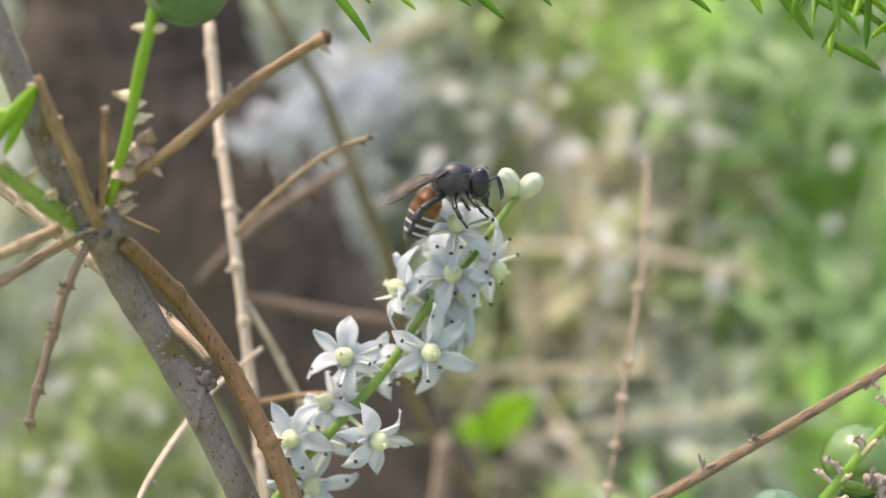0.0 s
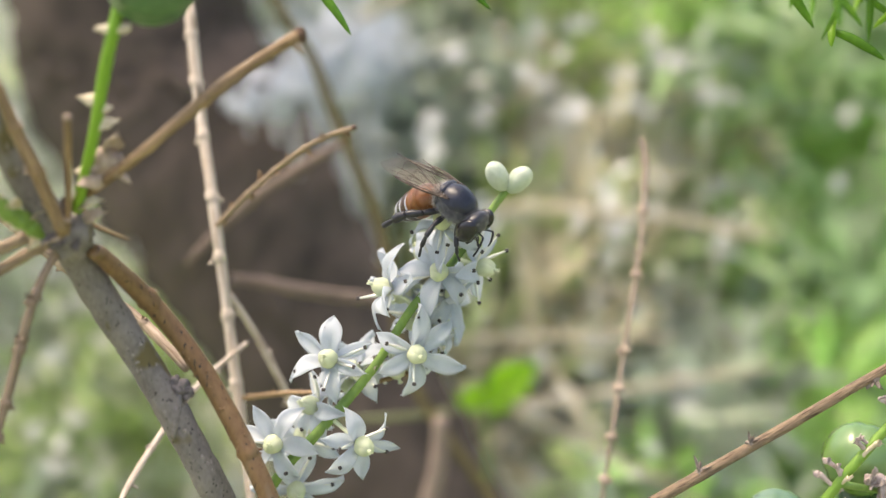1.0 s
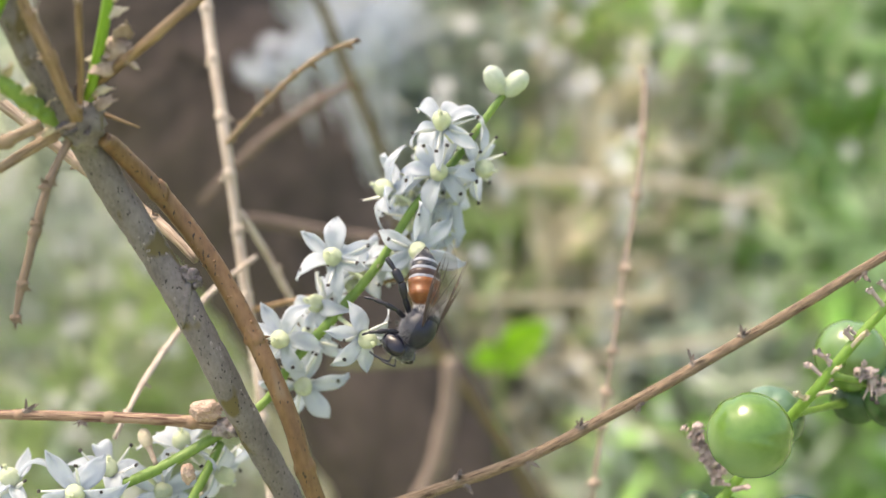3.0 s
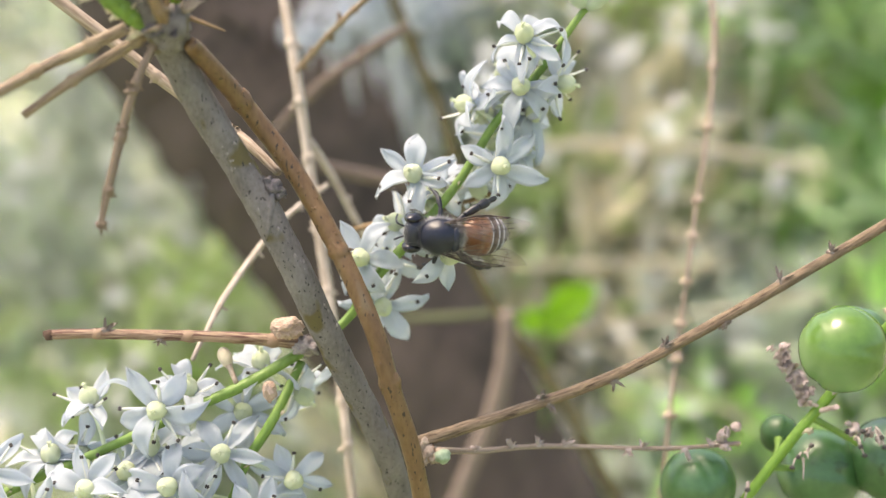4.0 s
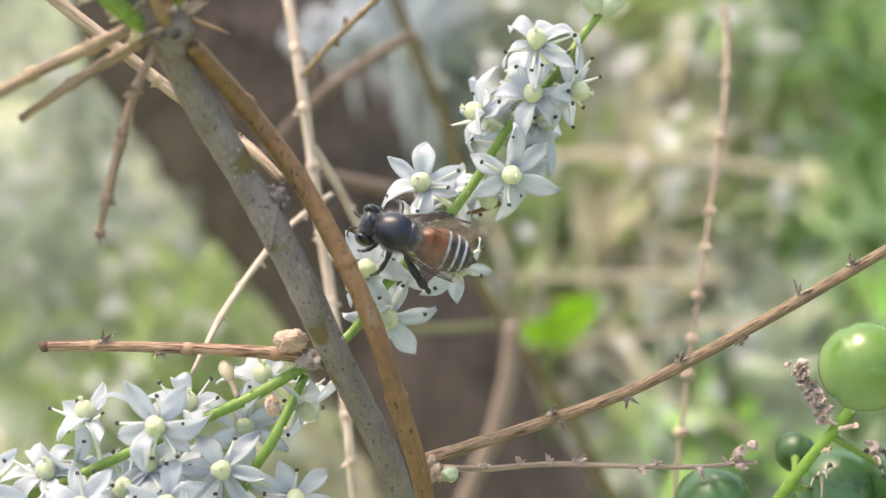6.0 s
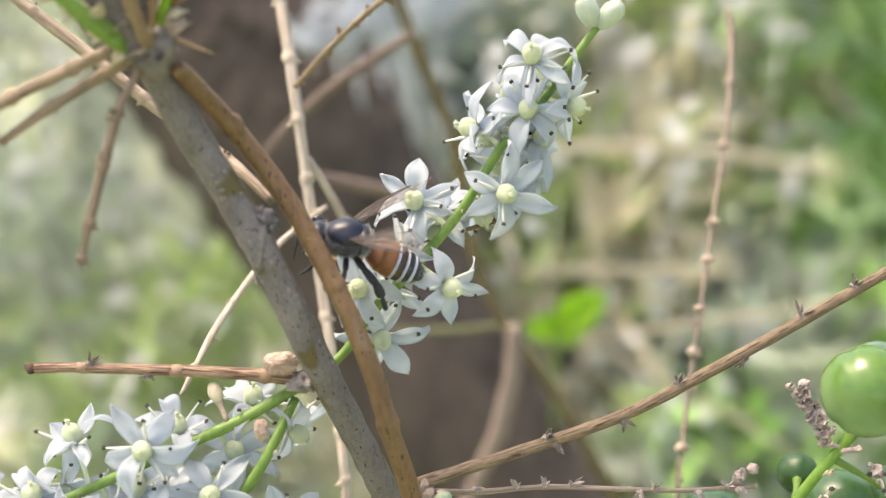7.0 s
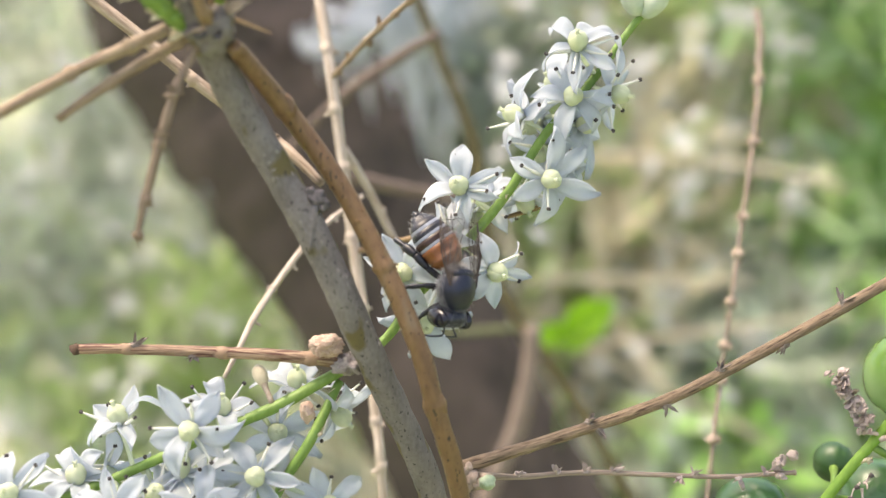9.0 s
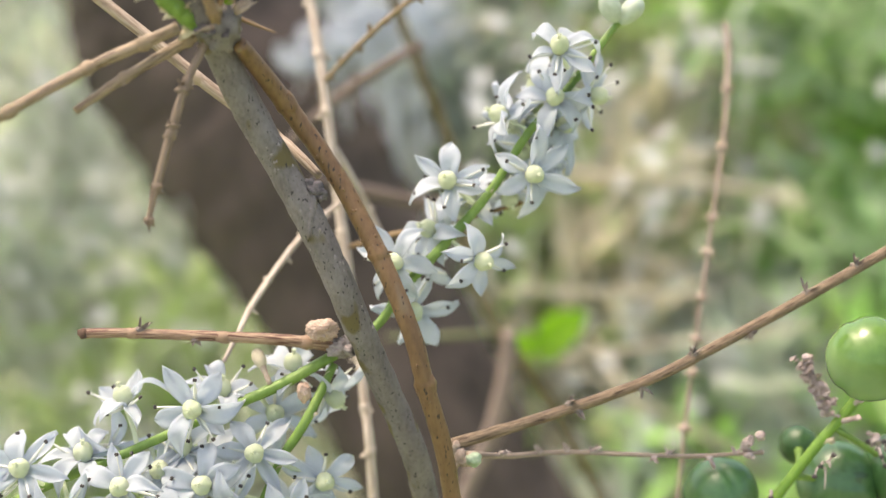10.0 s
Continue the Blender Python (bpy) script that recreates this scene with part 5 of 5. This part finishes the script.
def bee_body():
    """A dwarf honey bee, head along +y, back along +z; its thorax is at the origin."""
    ob = thing("honey_bee", (0, 0, 0), "small honey bee, black with orange and white-banded abdomen", "bee")
    del ob["base"]
    one = Matrix()

    def shell(rings, slots, sides=28):
        bm = bmesh.new()
        rows = []
        for y, z, rx, rz in rings:
            rows.append([bm.verts.new(Vector((rx * math.cos(a), y, z + rz * math.sin(a))) * MM) for a in (2 * math.pi * k / sides for k in range(sides))])
        for n, (a, b) in enumerate(zip(rows, rows[1:])):
            for k in range(sides):
                bm.faces.new((a[k], a[(k + 1) % sides], b[(k + 1) % sides], b[k])).material_index = slots[n]
        for row, slot in ((rows[0], slots[0]), (rows[-1], slots[-1])):
            bm.faces.new(row).material_index = slot
        return bm

    bm = bmesh.new()
    blob(bm, (0, 0, 0.1 * MM), (1.3 * MM, 1.5 * MM, 1.25 * MM), None, 0.04, detail=4)
    blob(bm, (0, -1.05 * MM, -0.05 * MM), (1.05 * MM, 0.7 * MM, 0.98 * MM), None, 0.04, detail=3)
    blob(bm, (0, -1.1 * MM, 0.68 * MM), (0.92 * MM, 0.40 * MM, 0.36 * MM), None, 0.05, detail=3)
    thorax = part("thorax", bm, BEE_BLACK, ob, "black thorax fringed with grey hair", one)
    # short grey hair, thick on the sides and round both ends, thin on the bald back
    rng = random.Random(4)

    def fuzz(count, spot, size, keep):
        bm = bmesh.new()
        for n in range(count):
            u, v = rng.uniform(-1, 1), rng.uniform(0, 6.28)
            d = Vector((math.sqrt(1 - u * u) * math.cos(v), u, math.sqrt(1 - u * u) * math.sin(v)))
            if not keep(d):
                continue
            foot = Vector([c + a * b for c, a, b in zip(spot, d, size)]) * MM
            tip = foot + (d + Vector((rng.uniform(-0.6, 0.6), rng.uniform(-0.6, 0.6), rng.uniform(-0.6, 0.6)))) * rng.uniform(0.12, 0.36) * MM
            side = d.orthogonal().normalized() * 0.0075 * MM
            a, b, c, e = (bm.verts.new(p) for p in (foot + side, foot - side, tip, foot + d.cross(side)))
            bm.faces.new((a, b, c)), bm.faces.new((b, e, c)), bm.faces.new((e, a, c))
        return bm

    coat = fuzz(7600, (0, 0, 0.1), (1.29, 1.49, 1.24), lambda d: d.z < 0.25 or d.y > 0.86)
    tagged(part("hair", coat, BEE_HAIR, thorax, "short grey hair", one), kind="stuff")
    coat = fuzz(5600, (0, -0.55, -0.05), (1.18, 1.25, 1.08), lambda d: d.y < -0.42)
    tagged(part("hair", coat, PALE_HAIR, thorax, "whitish hair behind the thorax", one), kind="stuff")
    # head
    bm = bmesh.new()
    blob(bm, (0, 0, 0), (1.34 * MM, 0.76 * MM, 1.25 * MM), None, 0.04, detail=4)
    blob(bm, (0, 0.35 * MM, -0.75 * MM), (0.62 * MM, 0.45 * MM, 0.55 * MM), None, 0.05, detail=3)
    tube(bm, [(0, -0.9 * MM, 0.25 * MM, 0.35 * MM), (0, -0.3 * MM, 0.1 * MM, 0.4 * MM)], 10, 2)
    head = part("head", bm, BEE_BLACK, ob, "black head", pose(0, 1.78 * MM, -0.5 * MM, -14))
    for side in (-1, 1):
        bm = bmesh.new()
        blob(bm, (side * 1.02 * MM, 0.12 * MM, 0.10 * MM), (0.46 * MM, 0.68 * MM, 1.08 * MM), None, 0.0, detail=4)
        part("compound_eye", bm, BEE_EYE, head, "dark glossy compound eye", one)
        bm = bmesh.new()
        tube(bm, [(side * 0.28 * MM, 0.6 * MM, 0.1 * MM, 0.07 * MM), (side * 0.5 * MM, 1.1 * MM, 0.45 * MM, 0.06 * MM), (side * 0.62 * MM, 1.3 * MM, 0.4 * MM, 0.075 * MM), (side * 0.8 * MM, 1.6 * MM, -0.4 * MM, 0.075 * MM), (side * 0.9 * MM, 1.7 * MM, -1.0 * MM, 0.06 * MM)], 8, 4, 0.06)
        part("antenna", bm, BEE_BLACK, head, "bent black antenna", one)
        bm = bmesh.new()
        tube(bm, [(side * 0.35 * MM, 0.45 * MM, -0.95 * MM, 0.16 * MM), (side * 0.22 * MM, 0.62 * MM, -1.3 * MM, 0.13 * MM), (side * 0.05 * MM, 0.66 * MM, -1.5 * MM, 0.05 * MM)], 8, 3)
        part("mandible", bm, BEE_TIP, head, "", one)
    coat = fuzz(900, (0, 0, 0), (1.3, 0.75, 1.22), lambda d: abs(d.x) < 0.75 and (d.y > 0 or d.z > 0.2))
    tagged(part("hair", coat, PALE_HAIR, head, "short whitish hair on the face", one), kind="stuff")
    # abdomen: overlapping rings from the waist to the pointed tip
    rings, slots = [(0.42, 0, 0.30, 0.30)], []
    plan = [(0.0, 0.75, 0.95, 1.34, 1), (0.75, 1.7, 1.33, 1.45, 1), (1.7, 2.4, 1.42, 1.40, 4), (2.4, 3.05, 1.36, 1.22, 2), (3.05, 3.65, 1.18, 0.88, 2), (3.65, 4.15, 0.84, 0.34, 2)]
    for n, (y0, y1, r0, r1, slot) in enumerate(plan):
        deep = 0.80 - 0.02 * n
        rings.append((-y0, 0, r0 * 0.97, r0 * deep * 0.97))
        slots.append(slot if n else 1)
        if 2 <= n < 5:
            rings.append((-y0 - 0.04, 0, r0 * 1.0, r0 * deep))
            slots.append(3)
            rings.append((-y0 - 0.2, 0, r0 * 1.01, r0 * deep * 1.01))
            slots.append(3)
        mid = (y0 + y1) / 2 + 0.08
        rings.append((-mid, 0, (r0 + r1) / 2 * 1.03, (r0 + r1) / 2 * deep * 1.03))
        slots.append(slot)
        rings.append((-y1 + 0.03, 0, r1 * 1.03, r1 * deep * 1.03))
        slots.append(slot)
    bm = shell(rings, slots)
    abdomen = part("abdomen", bm, [BEE_BLACK, BEE_ORANGE, BEE_TIP, BEE_BAND, BEE_RUST], ob, "orange-brown abdomen, dark banded with white hair towards the tip", pose(0, -1.72 * MM, -0.6 * MM))
    bm = bmesh.new()
    tube(bm, [(0, -4.05 * MM, 0, 0.33 * MM), (0, -4.3 * MM, -0.02 * MM, 0.21 * MM), (0, -4.5 * MM, -0.05 * MM, 0.05 * MM)], 10, 2)
    part("tail_tip", bm, BEE_TIP, abdomen, "", one)
    coat = fuzz(1500, (0, -2.5, 0), (1.22, 1.5, 0.92), lambda d: d.y < 0.5 and (abs(d.x) > 0.55 or d.z < -0.3 or d.y < -0.7))
    tagged(part("hair", coat, PALE_HAIR, abdomen, "fine whitish hair along the flanks", one), kind="stuff")

    # wings, folded back over the abdomen
    def wing(length, width, side, name):
        bm = bmesh.new()
        n, w = 16, 6
        grid = {}
        for layer in (0, 1):
            for i in range(n + 1):
                s = i / n
                front = 0.12 * width + 0.22 * width * math.sin(math.pi * min(1, s * 1.05)) * (1 - 0.3 * s)
                back = -width * 0.78 * math.sin(math.pi * min(1.0, 0.08 + s * 0.9)) ** 0.7 * min(1, 0.25 + 1.4 * s)
                if s > 0.88:
                    k = math.sqrt(max(0.02, 1 - ((s - 0.88) / 0.122) ** 2))
                    front, back = front * k, back * k
                for j in range(w + 1):
                    u = j / w
                    z = 0.05 * math.sin(5 * u + 4 * s) * width - layer * 0.02
                    grid[layer, i, j] = bm.verts.new(Vector((side * (front * (1 - u) + back * u), -length * s, z)) * MM)
        for layer, flip in ((0, 1), (1, -1)):
            for i in range(n):
                for j in range(w):
                    bm.faces.new([grid[layer, i, j], grid[layer, i + 1, j], grid[layer, i + 1, j + 1], grid[layer, i, j + 1]][::flip])
        edge = [(0, j) for j in range(w)] + [(i, w) for i in range(n)] + [(n, j) for j in range(w, 0, -1)] + [(i, 0) for i in range(n, 0, -1)]
        for a, b in zip(edge, edge[1:] + edge[:1]):
            bm.faces.new([grid[0, a[0], a[1]], grid[0, b[0], b[1]], grid[1, b[0], b[1]], grid[1, a[0], a[1]]])
        veins = bmesh.new()
        for r, line in (
            (0.05, ((0.0, 0.02), (0.3, 0.0), (0.92, 0.0))), (0.032, ((0.02, 0.1), (0.35, 0.14), (0.62, 0.08), (0.78, 0.02))),
            (0.026, ((0.05, 0.25), (0.4, 0.36), (0.62, 0.45), (0.86, 0.5))), (0.024, ((0.1, 0.5), (0.35, 0.62), (0.6, 0.78), (0.72, 0.97))),
            (0.02, ((0.1, 0.8), (0.3, 0.9), (0.45, 1.0))), (0.02, ((0.42, 0.13), (0.45, 0.36))), (0.02, ((0.58, 0.1), (0.6, 0.28), (0.58, 0.43))),
            (0.02, ((0.72, 0.04), (0.74, 0.25), (0.72, 0.47))), (0.018, ((0.6, 0.28), (0.74, 0.25), (0.88, 0.2))), (0.02, ((0.38, 0.35), (0.4, 0.64))),
            (0.02, ((0.55, 0.42), (0.57, 0.75))), (0.018, ((0.72, 0.47), (0.74, 0.72), (0.7, 0.93))), (0.018, ((0.25, 0.58), (0.28, 0.88))),
        ):
            pts = []
            for (s0, u0), (s1, u1) in zip(line, line[1:]):
                for k in range(4):
                    s, u = (s0 + (s1 - s0) * k / 4) * n, (u0 + (u1 - u0) * k / 4) * w
                    i, j = min(n - 1, int(s)), min(w - 1, int(u))
                    p = grid[0, i, j].co.lerp(grid[0, i, j + 1].co, u - j).lerp(grid[0, i + 1, j].co.lerp(grid[0, i + 1, j + 1].co, u - j), s - i)
                    pts.append((*p, r * MM))
            tube(veins, pts, 5, 2)
        return mesh_of(bm, name, WING), mesh_of(veins, "vein", VEIN)

    wings = []
    for side in (-1, 1):
        for name, length, width, local in (("forewing", 6.2, 1.95, wing_pose(side, 0, 6)), ("hindwing", 4.0, 1.4, wing_pose(side, 1, 6))):
            film, vein = wing(length, width, side, name)
            piece = part(name, film, None, ob, "smoky transparent wing with brown veins", local)
            part("vein", vein, None, piece, "", one)
            wings.append((side, int(name == "hindwing"), piece))
    legs = []
    # legs: hip, thigh, shin and jointed foot; the hind shin and heel are broad
    for side in (-1, 1):
        for name, knees in (
            ("front_leg", ((0.5, 0.9, -0.9, 0.15), (1.05, 1.3, -1.5, 0.16), (1.35, 1.75, -2.0, 0.12), (1.4, 2.05, -2.5, 0.09), (1.35, 2.4, -2.9, 0.05))),
            ("middle_leg", ((0.6, -0.1, -1.0, 0.17), (1.75, -0.15, -1.3, 0.16), (2.5, 0.0, -1.9, 0.14), (2.75, 0.2, -2.7, 0.1), (2.9, 0.5, -3.4, 0.05))),
            ("hind_leg", ((0.55, -0.8, -0.95, 0.2), (1.5, -1.5, -1.2, 0.18), (2.1, -2.4, -1.7, 0.29), (2.4, -3.0, -2.5, 0.25), (2.6, -3.5, -3.4, 0.06))),
        ):
            bm = bmesh.new()
            for a, b in zip(knees, knees[1:]):
                a, b = np.array(a), np.array(b)
                thick = (a[3] + b[3]) * 0.6
                pts = []
                for s, r in ((0.0, 0.8), (0.15, 0.9), (0.55, 1.1), (0.9, 1.0), (1.0, 0.8)):
                    p = a + (b - a) * s
                    pts.append((side * p[0] * MM, p[1] * MM, p[2] * MM, thick * r * MM))
                tube(bm, pts, 9, 2, 0.12)
            legs.append(part(name, bm, BEE_TIP, ob, "jointed black leg", one))
    return ob, head, abdomen, wings, legs


bee, bee_head, bee_abdomen, bee_wings, bee_legs = bee_body()
BEE = [
    (0.0, (0.85, 99.0, 5.0), (0.97, -0.15, 0.16), (-0.16, -0.12, 0.98), 54, 12, -8, 0),
    (0.5, (1.0, 99.0, 5.2), (0.96, -0.2, 0.18), (-0.18, -0.14, 0.98), 54, 12, -8, 0),
    (1.0, (2.0, 98.0, 3.1), (0.72, -0.3, -0.62), (0.24, -0.58, 0.78), 62, 10, -6, 0),
    (1.5, (4.7, 98.0, 0.8), (0.83, -0.22, -0.52), (0.41, -0.56, 0.72), 12, 12, 0, 0),
    (2.0, (3.9, 98.0, -4.8), (-0.22, -0.06, -0.97), (0.91, -0.35, -0.21), 10, 14, 0, 0),
    (2.2, (3.2, 98.0, -5.9), (-0.24, -0.08, -0.97), (0.91, -0.35, -0.21), 12, 14, 0, 0),
    (2.8, (0.5, 97.5, -10.9), (-0.47, -0.15, -0.87), (0.8, -0.45, -0.39), 30, 14, 0, 0),
    (3.3, (-2.5, 97.5, -15.1), (-0.73, -0.2, -0.65), (0.51, -0.57, -0.65), 38, 16, 0, 0),
    (3.5, (-2.8, 97.5, -15.2), (-0.95, -0.2, -0.24), (0.31, -0.57, -0.76), 46, 18, 0, 0),
    (4.0, (-5.25, 97.0, -12.5), (-0.99, -0.03, 0.12), (0.08, -0.98, -0.16), 44, 12, 0, 0),
    (4.5, (-7.2, 97.0, -12.6), (-0.99, -0.04, 0.12), (0.04, -1.0, -0.01), 34, 15, 0, 0),
    (5.0, (-6.7, 97.0, -12.4), (-0.99, -0.03, 0.16), (0.04, -1.0, 0.09), 28, 20, 0, 0),
    (5.5, (-7.5, 97.0, -11.7), (-0.93, -0.02, 0.36), (0.13, -0.98, 0.13), 26, 17, 0, 0),
    (5.7, (-8.4, 97.0, -11.3), (-0.93, -0.02, 0.36), (0.13, -0.98, 0.13), 24, 17, 0, 0),
    (6.3, (-9.1, 97.5, -12.0), (-0.99, -0.03, 0.17), (0.15, -0.93, 0.35), 16, 17, 0, 0),
    (6.8, (-10.8, 98.0, -13.0), (-0.99, -0.04, 0.1), (0.14, -0.76, 0.63), 12, 19, 0, 0),
    (7.0, (-11.6, 97.0, -10.4), (-0.97, -0.14, 0.19), (0.14, -0.58, 0.81), 20, 22, 38, 0),
    (7.5, (-13.2, 97.0, -10.4), (-0.87, -0.11, -0.48), (-0.34, -0.42, 0.84), 50, 18, 18, 0),
    (8.0, (-12.1, 97.0, -9.3), (-0.86, -0.45, 0.2), (-0.07, -0.62, 0.78), 42, 30, 20, 0),
    (8.5, (-9.1, 97.0, -11.4), (0.06, -0.45, -0.89), (0.55, -0.8, 0.23), 62, 26, 25, 10),
    (9.0, (-7.5, 97.5, -15.1), (-0.08, -0.09, -0.99), (0.63, -0.78, 0.02), 24, 10, 0, 34),
    (9.5, (-7.5, 97.5, -14.7), (-0.05, -0.38, -0.93), (0.53, -0.8, 0.27), 26, 38, 10, 16),
    (9.6, (-8.9, 97.5, -14.2), (-0.05, -0.43, -0.9), (0.52, -0.79, 0.32), 26, 38, 10, 16),
    (9.7, (-8.2, 97.0, -13.3), (0.01, -0.62, -0.79), (0.11, -0.78, 0.61), 10, 40, 0, 0),
    (9.8, (-7.4, 95.0, -11.8), (0.01, -0.97, -0.23), (0.01, -0.23, 0.97), 10, 30, 0, 0),
    (9.87, (1.6, 92.0, -7.7), (0.82, -0.56, 0.12), (-0.09, -0.23, 0.97), 25, 75, 40, 0),
    (9.9, (8.1, 90.0, -3.3), (0.94, -0.09, 0.33), (-0.3, -0.19, 0.94), 35, 75, 45, 0),
    (10.0, (27.6, 88.0, 5.2), (0.91, 0.12, 0.4), (-0.3, -0.19, 0.93), 30, 75, 45, 0),
]


def bee_pose(place, forward, back):
    y = way(*forward)
    z = way(*back)
    z = (z - y * z.dot(y)).normalized()
    x = y.cross(z)
    m = Matrix((x, y, z)).transposed().to_4x4()
    m.translation = at(*place)
    return m


def motions():
    """The bee climbs over the spike, turns, feeds and flies off; its abdomen curls as it goes."""
    walk(bee, [(t, bee_pose(place, forward, back)) for t, place, forward, back, bend, spread, lift, swing in BEE])
    walk(bee_abdomen, [(t, pose(0, -1.72 * MM, -0.6 * MM, bend, 0, swing)) for t, place, forward, back, bend, spread, lift, swing in BEE])
    for side, hind, piece in bee_wings:
        walk(piece, [(t, wing_pose(side, hind, spread, lift)) for t, place, forward, back, bend, spread, lift, swing in BEE])
    for n, leg in enumerate(bee_legs):
        walk(leg, [(row[0], pose(0, 0, 0, 7 * math.sin(3.1 * row[0] + 2 * n), 0, 6 * math.cos(2.3 * row[0] + n))) for row in BEE])


motions()
